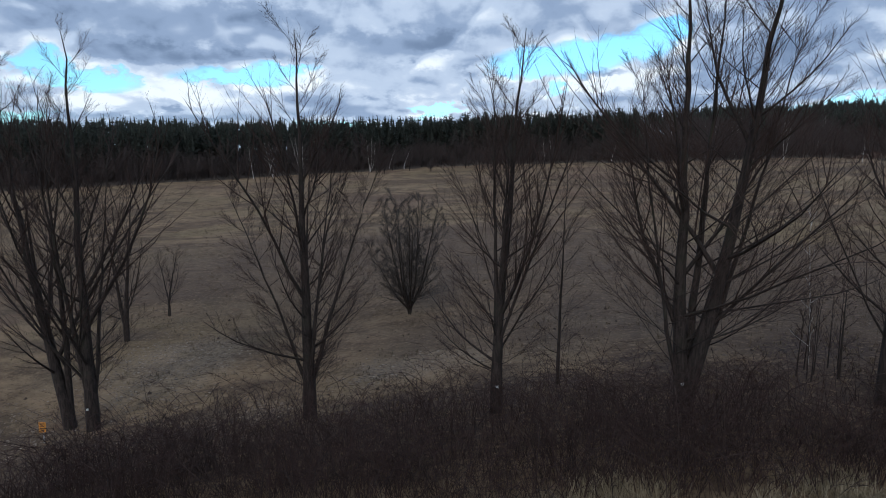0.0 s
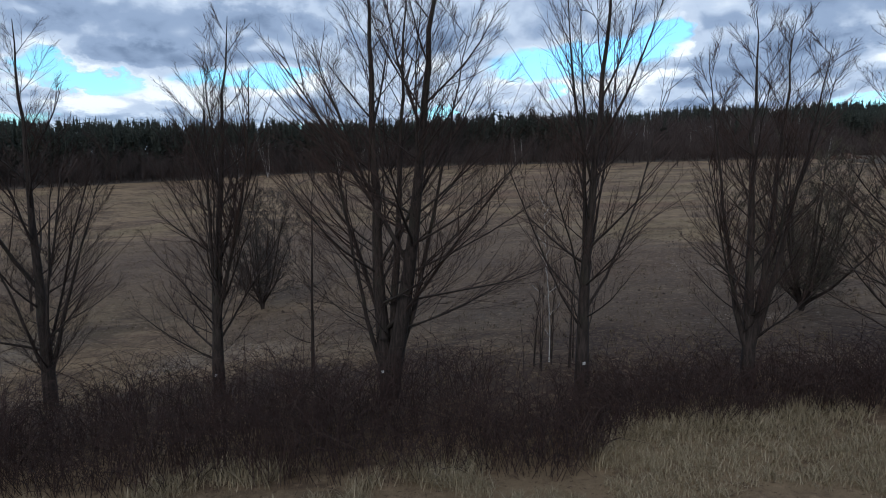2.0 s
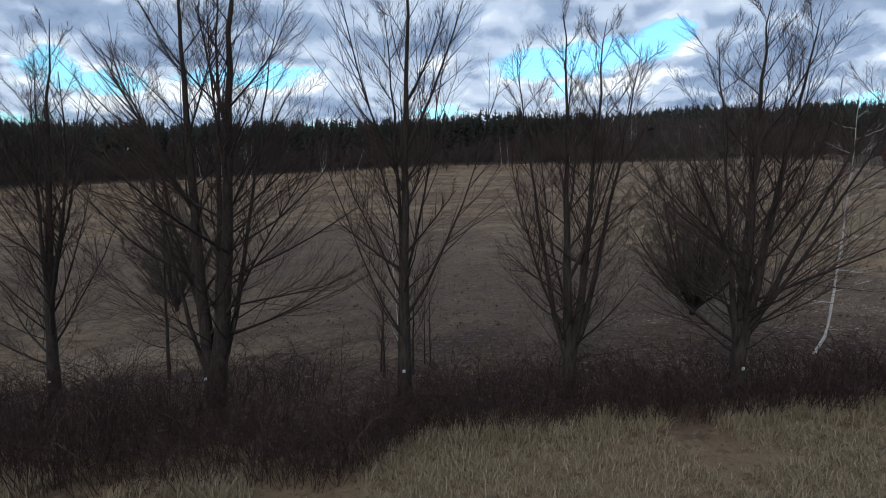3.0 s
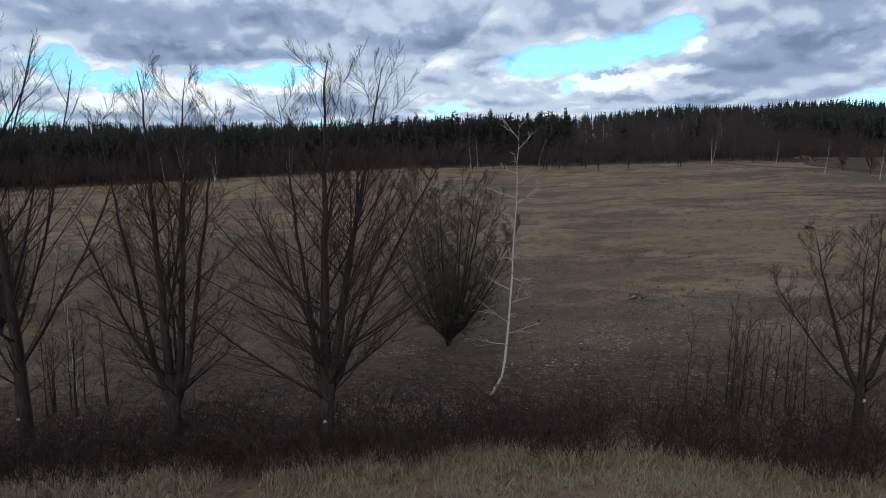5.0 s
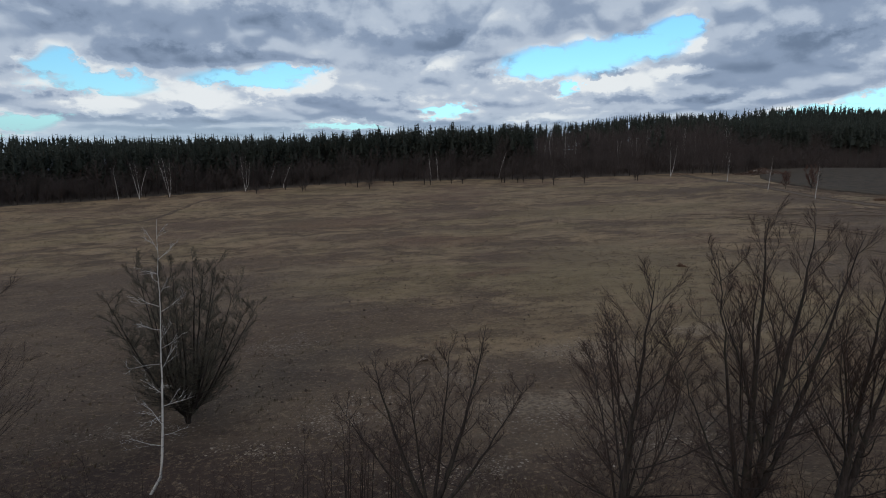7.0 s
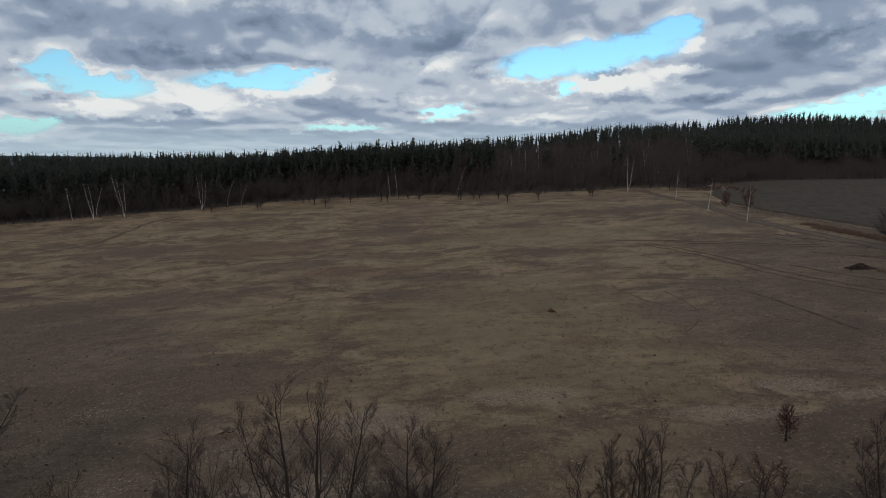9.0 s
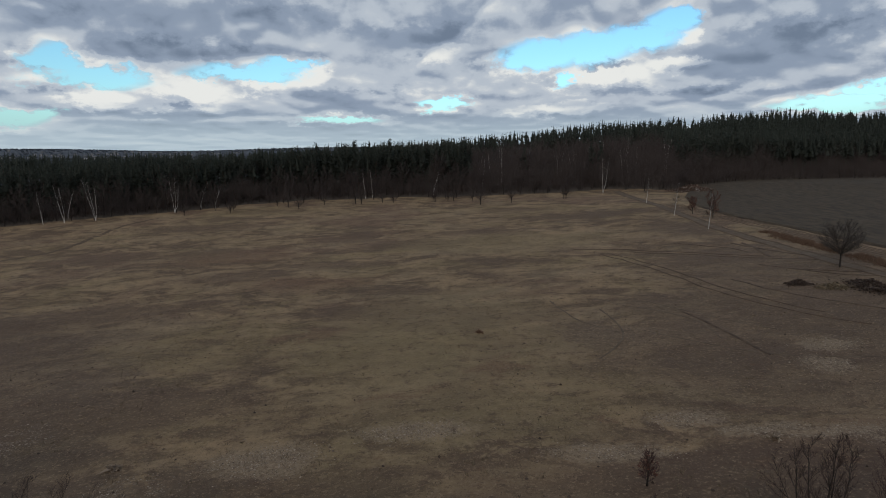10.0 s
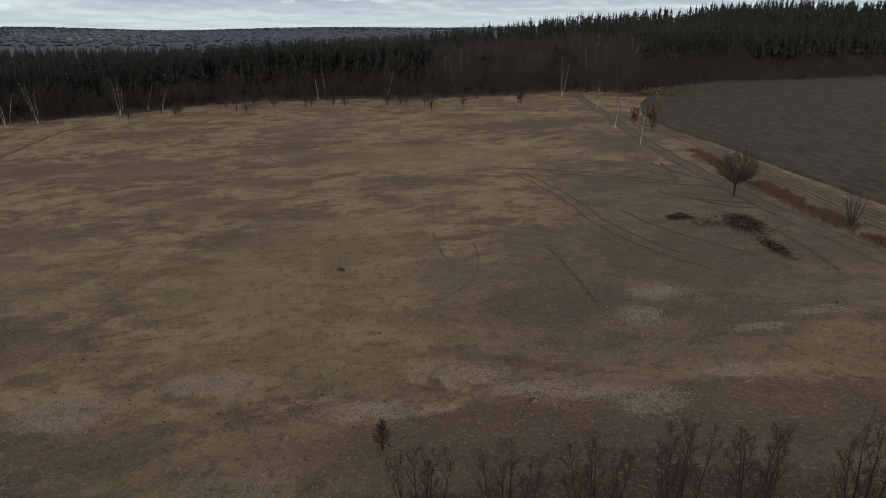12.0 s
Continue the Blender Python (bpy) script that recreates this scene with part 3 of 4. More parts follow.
def hazy_meshes(seed, high, wide, stems=60, foot=0.0, twigs=22, r=0.03, twig_r=0.005, sub=2):
    """Trunk and crown of a round tree or bush whose fine twigs make a haze."""
    rng = random.Random(seed)
    tv, tf, cv, cf = [], [], [], []
    count = 5 if foot < 0.25 else 3
    mains = []
    for m in range(count):
        a = 6.283 * m / count + rng.random()
        lean = wide * rng.uniform(0.10, 0.22)
        q = Vector((math.cos(a) * lean, math.sin(a) * lean, high * rng.uniform(0.72, 0.86)))
        k = max(foot, 0.06)
        mains.append([Vector((math.cos(a) * r, math.sin(a) * r, -0.1)), Vector((math.cos(a) * r * 1.5, math.sin(a) * r * 1.5, high * k)), q * 0.55 + Vector((0, 0, 0.06 * high)), q])
        tube(tv, tf, mains[-1], [r * 1.7, r * 1.4, r * 0.9, r * 0.35], 6)
    mid = high * (foot + 1) / 2
    for i in range(stems):
        up = 1.0 - 1.62 * (i + rng.random()) / stems
        a = 2.39996 * i + rng.gauss(0, 0.2)
        flat2 = math.sqrt(max(0.0, 1 - up * up))
        size = rng.uniform(0.74, 1.05)
        end = Vector((math.cos(a) * flat2 * wide / 2, math.sin(a) * flat2 * wide / 2, 0)) * size + Vector((0, 0, mid + (high - mid) * up * size))
        if end.z < high * foot * 0.7 + 0.25:
            end.z = high * foot * 0.7 + 0.25 + 0.1 * rng.random()
        main = max(mains, key=lambda m: m[3].x * end.x + m[3].y * end.y + rng.random() * 0.5)
        want = end.z - math.hypot(end.x, end.y) * rng.uniform(0.7, 1.1)
        at = max(max(foot, 0.06), min(0.74, want / high))
        k = (at - max(foot, 0.06)) / (main[3].z / high - max(foot, 0.06))
        start = along(main, 0.334 + 0.66 * max(0.0, min(0.999, k)))[0]
        turn = start.lerp(end, 0.5) + Vector((rng.gauss(0, 0.02) * high, rng.gauss(0, 0.02) * high, (end.z - start.z) * rng.uniform(-0.02, 0.10)))
        lp = [start, start.lerp(turn, 0.55) * 0.96 + start * 0.04, turn, turn.lerp(end, 0.55), end]
        tube(cv, cf, lp, [r * 0.5 * (1 - 0.21 * k) for k in range(5)], 3)
        reach = (end - start).length
        flip = 1
        for k in range(twigs):
            g = 0.22 + 0.78 * (k + rng.random()) / twigs
            p, d = along(lp, min(g, 0.999))
            flip = -flip
            way = (d * 0.8 + across(rng, d, flip) * 0.62 + Vector((0, 0, 0.06))).normalized()
            tip = p + way * reach * rng.uniform(0.10, 0.24)
            spike(cv, cf, p, tip, twig_r * 1.3)
            for _ in range(sub):
                q2 = p.lerp(tip, rng.uniform(0.25, 0.9))
                way2 = (way * 0.8 + across(rng, way, rng.choice((-1, 1))) * 0.65).normalized()
                spike(cv, cf, q2, q2 + way2 * reach * rng.uniform(0.06, 0.13), twig_r)
    return (tv, tf), (cv, cf)


def hazy_tree(name, x, y, label, seed, high, wide, twig_mat, category="tree", **how):
    (tv, tf), (cv, cf) = hazy_meshes(seed, high, wide, **how)
    ob = thing(name, x, y, label, category)
    part("trunk", mesh_of("trunk", tv, tf, BARK), ob)
    part("crown", mesh_of("crown", cv, cf, twig_mat, False), ob, "haze of fine leafless twigs")
    return ob


def part(name, mesh, parent, label=""):
    ob = new(name, mesh)
    ob.parent = parent
    return tagged(ob, label)


def thing(name, x, y, label, category, group="", kind="", z=None, turn=0.0):
    ob = new(name)
    ob.matrix_basis = pose(x, y, rise(x, y) if z is None else z, 0, 0, turn)
    return tagged(ob, label, category, group, kind)


def bare_tree(name, x, y, label, seed, stems, trunk_mat=None, twig_mat=None, group="", tag=False, **how):
    (tv, tf), (cv, cf) = bare_tree_meshes(seed, stems, **how)
    ob = thing(name, x, y, label, "tree", group)
    part("trunk", mesh_of("trunk", tv, tf, trunk_mat or BARK), ob)
    part("crown", mesh_of("crown", cv, cf, twig_mat or TWIG, False), ob, "leafless twigs")
    if tag:
        fx, fy, rad = stems[0][0], stems[0][1], stems[0][5]
        v, f = [], []
        for k, (a, b) in enumerate(((-0.03, 0), (0.035, 0.01), (0.03, 0.075), (-0.035, 0.06))):
            v += [(fx + a, fy - rad * 1.12 - 0.02, 0.72 + b), (fx + a, fy - rad * 1.12 - 0.035, 0.72 + b)]
        f = [(0, 2, 4, 6), (7, 5, 3, 1), (0, 1, 3, 2), (2, 3, 5, 4), (4, 5, 7, 6), (6, 7, 1, 0)]
        part("tag", mesh_of("tag", v, f, WHITE, False), ob, "small white marker on the bark")
    return ob


# ---- roadside row of bare trees ----
ROW = "row of bare roadside trees"
L1 = "tall bare deciduous tree with upswept dark branches"
BIG = dict(limbs=27, branches=9, twigs=7, rays=3)
bare_tree("bare_tree", -6.75, 23.6, "bare tree with leaning grey trunk beside its twin", 11, [(0, 0, -1.9, 0.3, 11.6, 0.20), (0.12, 0.1, -0.5, 0.5, 10.4, 0.12)], group=ROW, spread=0.25, fork=0.3, curve=0.9, **BIG)
bare_tree("bare_tree", -5.85, 23.25, "bare tree with mossy double trunk in brambles", 12, [(0, 0, -0.1, 0.2, 11.7, 0.21), (-0.1, 0, -1.1, -0.2, 9.6, 0.11), (0.1, 0.1, 0.9, 0.3, 8.4, 0.09)], group=ROW, tag=True, spread=0.26, **BIG)
bare_tree("bare_tree", 1.15, 21.3, L1, 13, [(0, 0, -0.15, 0.0, 10.2, 0.19), (0.1, 0.05, 2.0, 0.2, 7.2, 0.085), (-0.1, 0, -2.0, -0.1, 6.3, 0.07), (0.05, -0.1, 0.9, -0.4, 7.6, 0.07)], group=ROW, spread=0.27, fork=0.9, first=0.09, **BIG)
bare_tree("bare_tree", 6.1, 20.3, L1, 14, [(0, 0, 0.55, 0.1, 9.5, 0.17), (0, 0, -0.2, 0.3, 8.4, 0.10), (0.05, 0, 0.2, -0.3, 7.4, 0.07)], group=ROW, tag=True, spread=0.27, fork=1.5, **BIG)
bare_tree("bare_tree", 10.5, 19.35, "large bare tree forking into several thick stems", 15,
          [(-0.13, 0, -0.45, 0.0, 11.0, 0.20), (0.16, 0, 1.25, -1.2, 11.2, 0.23), (0.05, 0.1, 0.45, 0.1, 10.4, 0.13), (-0.15, 0, -1.5, -0.2, 8.0, 0.07), (0.12, 0, 1.9, -0.6, 9.0, 0.09)], group=ROW, tag=True, limbs=26, branches=11, twigs=7, spread=0.34, fork=0.4, curve=0.85, low_long=1.35,
          arms=[(0.16, 0.1, 1.35, 3.4), (0.22, -0.25, 1.30, 3.9), (0.28, 0.15, 1.22, 4.2), (0.34, -0.1, 1.10, 4.0), (0.40, 0.2, 1.0, 3.8)])
bare_tree("bare_tree", 15.02, 18.85, L1, 16, [(0, 0, 0.15, -0.9, 10.3, 0.17), (0, 0, -0.35, -0.2, 8.6, 0.10)], group=ROW, tag=True, spread=0.27, fork=2.4, **BIG)
bare_tree("bare_tree", 18.7, 18.45, "bare tree splitting low into many upright stems", 17,
          [(0, 0, -0.3, 0.1, 8.3, 0.15), (0.1, 0, 0.6, 0.2, 8.2, 0.13), (0.12, 0.1, 1.3, 0, 7.7, 0.10), (-0.1, 0, -1.3, 0.1, 7.5, 0.09)], group=ROW, limbs=26, branches=9, twigs=7, spread=0.25, fork=1.0, curve=0.8)
bare_tree("bare_tree", 22.25, 17.95, "broad bare tree with long drooping side branches", 18,
          [(0, 0, 0.1, 0.1, 8.3, 0.18), (0.08, 0, 1.3, 0.2, 8.2, 0.15), (-0.1, 0, -0.9, 0.1, 7.6, 0.10), (0.1, 0, 2.6, -0.2, 6.6, 0.10)], group=ROW, tag=True, limbs=28, branches=9, twigs=7, spread=0.33, fork=1.1, low_long=1.4, angle=56)
bare_tree("bare_tree", 34.1, 18.3, "low bare tree forking into a wide rounded crown", 19,
          [(0, 0, -1.3, 0.1, 4.5, 0.10), (0, 0, 1.2, 0.1, 5.0, 0.11), (0.02, 0, 0.45, 0.5, 4.8, 0.07), (-0.02, 0, -0.5, -0.4, 4.6, 0.06), (-0.03, 0, -2.1, 0.2, 3.5, 0.06), (0.03, 0, 2.1, -0.2, 4.1, 0.07)], group=ROW, tag=True, limbs=17, branches=7, twigs=6, spread=0.24, first=0.34, fork=0.95, curve=0.75, leaders=False)
bare_tree("bare_tree", 38.2, 17.6, "slender bare tree with a pointed open crown", 20, [(0, 0, 0.40, -0.3, 6.3, 0.13), (0, 0, -0.7, 0.2, 4.6, 0.05), (0, 0, 1.1, 0.0, 4.9, 0.05)], group=ROW, spread=0.36, low_long=1.1, **BIG)
bare_tree("bare_tree", 41.0, 17.8, "bare tree with several parallel dark stems", 21,
          [(0, 0, -0.4, -0.8, 7.3, 0.13), (0.08, 0, 0.5, -0.9, 7.2, 0.14), (0.1, 0, 1.5, -0.8, 7.0, 0.11), (-0.1, 0, -1.2, -0.6, 6.6, 0.08), (-0.12, 0, -2.0, -0.5, 4.8, 0.05)], group=ROW, limbs=26, branches=8, twigs=7, spread=0.24, fork=0.8, curve=0.85)
bare_tree("bare_tree", 43.3, 18.1, "bare tree with paired straight stems", 22, [(0, 0, 0.0, -0.8, 6.2, 0.12), (0.15, 0, 0.7, -0.8, 6.0, 0.11)], group=ROW, tag=True, spread=0.27, **BIG)
for x, h, seed in ((48.3, 5.4, 31), (49.1, 5.2, 32), (51.5, 4.4, 33), (55.3, 5.4, 40), (60.2, 5.9, 34), (62.9, 5.8, 35), (65.7, 5.6, 36), (68.1, 6.2, 37), (70.6, 6.0, 38), (74.0, 6.0, 39)):
    lean = random.Random(seed)
    bare_tree("bare_tree", x, 18.7 if x < 57 else 20.7, "young bushy bare tree with brown upright twigs", seed,
              [(0.1 * k, 0, 0.45 * k + lean.uniform(-0.2, 0.2), lean.uniform(-0.5, 0.5), h * (1 - 0.05 * abs(k)) * lean.uniform(0.88, 1.0), 0.088 - 0.01 * abs(k)) for k in (-2, -1, 0, 1, 2)],
              twig_mat=TWIG_RED if seed in (33, 35) else TWIG, group=ROW, limbs=17, branches=7, twigs=6, spread=0.18, angle=33, lift=0.03, fork=0.4, curve=0.8, twig_r=0.0055)

# slim trees and bushes in the meadow
bare_tree("slim_tree", 8.1, 22.3, "slim straight young bare tree", 41, [(0, 0, 0.1, 0.1, 6.6, 0.06)], limbs=30, spread=0.16, branches=5, twigs=3, leaders=False)
bare_tree("slim_tree", 15.15, 20.6, "thin dark pole-like young tree", 42, [(0, 0, 0.05, 0.1, 2.7, 0.045)], limbs=18, spread=0.14, branches=4, twigs=2, leaders=False)
bare_tree("bare_tree", -9.0, 31.8, "small bare tree with two crossing stems", 43, [(0, 0, 0.7, 0, 7.0, 0.13), (-0.1, 0, -0.8, 0.2, 6.0, 0.11)], limbs=20, spread=0.30)
bare_tree("bare_tree", -8.9, 36.0, "little bare bushy tree in the meadow", 44, [(0, 0, 0.6, 0, 3.5, 0.08), (0, 0, -0.5, 0.1, 3.2, 0.06)], limbs=14, spread=0.36)


def vase_bush(x, y, label, seed, high, wide, stems, twig_mat):
    """A many-stemmed tree whose upright stems open like a vase into a haze of twigs."""
    rg = random.Random(seed)
    plan = []
    for k in range(stems):
        a, r = 2.39996 * k + rg.gauss(0, 0.2), wide * 0.44 * math.sqrt((k + 0.5) / stems)
        ca, sa = math.cos(a), math.sin(a)
        plan.append((0.26 * ca, 0.26 * sa, r * ca, r * sa, high * (1.0 - 0.44 * ((k + 0.5) / stems) ** 1.8) * rg.uniform(0.92, 1.0), rg.uniform(0.05, 0.075)))
    return bare_tree("bushy_tree", x, y, label, seed, plan, twig_mat=twig_mat, first=0.10, limbs=20, spread=0.24, branches=8, twigs=9, angle=60, lift=0.05, twig_r=0.0046, fork=0.3, curve=0.9, seg=3, low_long=1.2, leaders=False)


vase_bush(3.4, 34.0, "bushy many-stemmed bare tree with hazy twigs", 45, 6.2, 5.2, 13, TWIG_GREY)
vase_bush(25.0, 26.7, "large bushy many-stemmed tree with hazy round crown", 46, 6.5, 7.0, 20, TWIG_OLIVE)

# ---- birches ----
bare_tree("birch_tree", 26.05, 21.4, "slender white birch with a bent foot", 51, [(0, 0, 0.72, 0.1, 7.8, 0.044)], BIRCH, BIRCH, limbs=20, spread=0.14, branches=4, twigs=3, angle=74, first=0.16, fork=0.0, curve=0.24, tight=0.5, lift=0.03, leaders=False)
bare_tree("birch_tree", 14.75, 21.3, "thin young white birch among saplings", 52, [(0, 0, -0.3, 0.1, 4.6, 0.02)], BIRCH, TWIG_GREY, limbs=12, spread=0.14, branches=4, twigs=2, leaders=False)
EDGE_BIRCH = "white birches along the forest edge"
for x, y, seed, st in ((89.0, 152.0, 61, [(0, 0, -0.4, 0, 9.0, 0.058), (0.3, 0, 1.3, 0.2, 8.2, 0.05)]), (91.6, 128.4, 62, [(0, 0, 0.3, 0, 5.6, 0.048)]), (90.5, 110.7, 63, [(0, 0, 0.5, 0, 5.8, 0.048)]),
                       (91.0, 98.0, 64, [(0, 0, 0.3, 0, 5.4, 0.048)]), (-22.3, 132.6, 65, [(0, 0, -2.2, 0, 8.8, 0.055), (0.2, 0, -1.2, 0, 8.0, 0.048), (0.4, 0, 0.3, 0, 7.2, 0.048)]),
                       (-27.6, 130.5, 66, [(0, 0, -1.6, 0, 7.5, 0.052), (0.3, 0, -0.5, 0, 7.2, 0.048)]), (-8.9, 140.0, 67, [(0, 0, -0.8, 0, 7.5, 0.052), (0.3, 0, 0.4, 0, 7.8, 0.052), (0.6, 0, 1.2, 0, 6.4, 0.05)]),
                       (-31.2, 129.3, 68, [(0, 0, -0.8, 0, 6.8, 0.048)])):
    bare_tree("birch_tree", x, y, "slim white-barked birch at the forest edge", seed, st, BIRCH, TWIG_GREY, group=EDGE_BIRCH, limbs=16, spread=0.20, branches=6, twigs=5, twig_r=0.010, first=0.3, fork=0.2, curve=0.9, seg=2, leaders=False)

# lone trees and bushes by the track
hazy_tree("bare_tree", 91.6, 67.8, "small round-crowned bare tree beside the track", 71, 5.1, 4.6, TWIG_GREY, stems=90, foot=0.26, twigs=24, r=0.036, twig_r=0.010)
bare_tree("bushy_tree", 96.2, 55.6, "many-stemmed bare shrub at the field edge", 72, [(0.1 * i, 0, 0.55 * i, 0.3 * (i % 2), 4.2 - 0.3 * abs(i), 0.06) for i in (-2, -1, 0, 1, 2)], limbs=8, spread=0.16, branches=4, twigs=3, fork=0.2, curve=0.8, twig_r=0.006)
RUSSET = blades("russet_leaves", (0.070, 0.032, 0.023), (0.105, 0.050, 0.034), (0.15, 0.085, 0.055))


def leafy_shrub(x, y, high, wide, seed, label):
    """A shrub that keeps its dry leaves."""
    rg = random.Random(seed)
    (tv, tf), (cv, cf) = bare_tree_meshes(seed, [(0, 0, 0.3 * wide * k, 0.2 * wide * (k % 2), high, 0.05) for k in (-1, 0, 1)], limbs=12, spread=0.35, branches=5, twigs=2, twig_r=0.010)
    ob = thing("russet_shrub", x, y, label, "shrub")
    part("trunk", mesh_of("trunk", tv, tf, BARK), ob)
    part("crown", mesh_of("twigs", cv, cf, TWIG_RED, False), ob)
    lv, lf = [], []
    for k in range(int((330 if wide > 1 else 110) * high * wide ** 0.6)):
        a, b, c = cv[rg.randrange(len(cv))]
        s = rg.uniform(0.05, 0.10)
        u = Vector((rg.gauss(0, 1), rg.gauss(0, 1), rg.gauss(0, 1))).normalized() * s
        w2 = u.orthogonal().normalized() * s * 0.6
        n = len(lv)
        lv += [(a - u.x, b - u.y, c - u.z), (a + w2.x, b + w2.y, c + w2.z), (a + u.x, b + u.y, c + u.z), (a - w2.x, b - w2.y, c - w2.z)]
        lf.append((n, n + 1, n + 2, n + 3))
    part("leaves", mesh_of("leaves", lv, lf, RUSSET, False), ob, "withered red-brown leaves")
    return ob


leafy_shrub(95.4, 106.5, 4.0, 3.2, 81, "round shrub keeping withered russet leaves")
leafy_shrub(58.1, 28.4, 1.3, 0.22, 82, "small upright shrub with withered red leaves")
leafy_shrub(94.0, 111.5, 2.8, 2.0, 83, "low shrub with withered russet leaves")

# a slim marker post with an orange plate by the verge
post = thing("marker_post", -6.95, 22.6, "low marker post with an orange plate", "marker")
v, f = [], []
tube(v, f, [Vector((0, 0, -0.2)), Vector((0, 0, 0.58))], [0.02, 0.02], 8)
part("post", mesh_of("post", v, f, POST), post)
bm = bmesh.new()
bmesh.ops.create_cube(bm, size=1, matrix=Matrix.Translation((0, -0.03, 0.50)) @ Matrix.Diagonal((0.20, 0.014, 0.31, 1)))
bmesh.ops.bevel(bm, geom=list(bm.edges), offset=0.004, segments=1, affect="EDGES")
me = bpy.data.meshes.new("plate")
bm.to_mesh(me), bm.free()
me.materials.append(ORANGE)
plate = part("plate", me, post, "orange plate with dark bars of writing")
for k in range(4):
    bm = bmesh.new()
    bmesh.ops.create_cube(bm, size=1, matrix=Matrix.Translation((0, -0.039, 0.610 - 0.07 * k)) @ Matrix.Diagonal((0.15 - 0.03 * (k % 2), 0.004, 0.03, 1)))
    me = bpy.data.meshes.new("writing_bar")
    bm.to_mesh(me), bm.free()
    me.materials.append(BLACK)
    part("writing_bar", me, plate)

# ---- grasses, brambles, litter ----
def grassy(name, spots, mat, label, category, tall, blades_each, lean=0.5, width=0.012, seed=1):
    """Tufts of grass blades at the given spots, as one mass."""
    rg = random.Random(seed)
    v, f = [], []
    for x, y, s in spots:
        z = rise(x, y) - 0.03
        for _ in range(blades_each):
            a, h = rg.random() * 6.283, tall * s * rg.uniform(0.45, 1.1)
            ox, oy = x + rg.gauss(0, 0.09 * s), y + rg.gauss(0, 0.09 * s)
            k = lean * rg.random() * h
            cx, cy = math.cos(a), math.sin(a)
            ww = width * rg.uniform(0.7, 1.4)
            n = len(v)
            v += [(ox - cy * ww, oy + cx * ww, z), (ox + cy * ww, oy - cx * ww, z), (ox + cx * k * 0.4 - cy * ww * 0.7, oy + cy * k * 0.4 + cx * ww * 0.7, z + h * 0.6), (ox + cx * k * 0.4 + cy * ww * 0.7, oy + cy * k * 0.4 - cx * ww * 0.7, z + h * 0.6), (ox + cx * k, oy + cy * k, z + h)]
            f += [(n, n + 1, n + 3, n + 2), (n + 2, n + 3, n + 4)]
    return tagged(new(name, mesh_of(name, v, f, mat, False)), label, category, kind="stuff")


rg = random.Random(77)


def clumpy(x, y, scale, seed):
    return noise.noise((x * scale, y * scale, seed))




def front(x):
    """Where the verge ends and the brambles begin."""
    k = 0.7 * max(0.0, min(1.0, (x - 13.8) / 1.8)) + 0.6 * max(0.0, min(1.0, (x - 20) / 6))
    return 15.5 + 0.9 * max(0.0, min(1.0, (x - 13.8) / 1.8)) + k * 0.85 - 1.3 * max(0.0, min(1.0, (x - 29) / 3)) + 0.5 * clumpy(x, 0, 0.45, 2) + 0.25 * clumpy(x, 0, 1.7, 5)


verge = []
while len(verge) < 9000:
    x, y = rg.uniform(-9, 44), 18.4 - 4.4 * rg.random() ** 1.1
    if y < front(x) + 0.5 * rg.random() and clumpy(x, y, 0.6, 4) + 0.5 * clumpy(x, y, 1.6, 7) > (-0.30 if x > 14.5 else 0.10):
        verge.append((x, y, rg.uniform(0.5, 1.3) * (1.2 if abs(y - front(x)) < 0.6 else 0.7)))
grassy("verge_grass", verge, DRY, "tall pale dry grass along the verge", "grass", 0.21, 14, 1.9, 0.0062, seed=3)

turf = []
while len(turf) < 26000:
    x, y = rg.uniform(-40, 98), 20 + 105 * rg.random() ** 1.5
    if clumpy(x, y, 0.12, 6) + 0.5 * clumpy(x, y, 0.5, 8) > -0.18:
        turf.append((x, y, rg.uniform(0.6, 1.3)))
grassy("meadow_grass", turf, TUFT, "low tussocks of dry meadow grass", "grass", 0.15, 6, 0.9, 0.013, seed=4)

sedge = [q for q in ((rg.gauss(96.4, 0.6), rg.uniform(22, 92), rg.uniform(0.5, 1.3)) for _ in range(6500)) if clumpy(q[0], q[1], 0.25, 15) > -0.3]
grassy("russet_verge", sedge, SEDGE, "strip of tall russet dead grass between the tracks", "grass", 0.36, 6, 0.7, 0.02, seed=5)


def thicket(name, spots, mat, label, tall, seed, thick=0.006):
    """Arching bramble canes and dead stalks."""
    rg = random.Random(seed)
    v, f = [], []
    for x, y, s in spots:
        h = tall * s * rg.uniform(0.5, 1.15)
        a = rg.random() * 6.283
        out = h * rg.uniform(0.2, 1.5)
        p0 = Vector((x, y, rise(x, y) - 0.05))
        p1 = p0 + Vector((math.cos(a) * out * 0.3, math.sin(a) * out * 0.3, h * 0.7))
        p2 = p0 + Vector((math.cos(a) * out * 0.7, math.sin(a) * out * 0.7, h))
        p3 = p0 + Vector((math.cos(a) * out * 1.2, math.sin(a) * out * 1.2, h * rg.uniform(0.75, 1.1)))
        r = thick * rg.uniform(0.7, 1.4)
        tube(v, f, [p0, p1, p2, p3], [r, r * 0.9, r * 0.7, r * 0.3], 3)
        for _ in range(2):
            q = p1.lerp(p2, rg.random())
            b = rg.random() * 6.283
            spike(v, f, q, q + Vector((math.cos(b) * h * 0.3, math.sin(b) * h * 0.3, h * rg.uniform(0.05, 0.3))), r * 0.7)
    return tagged(new(name, mesh_of(name, v, f, mat, False)), label, "brambles", kind="stuff")


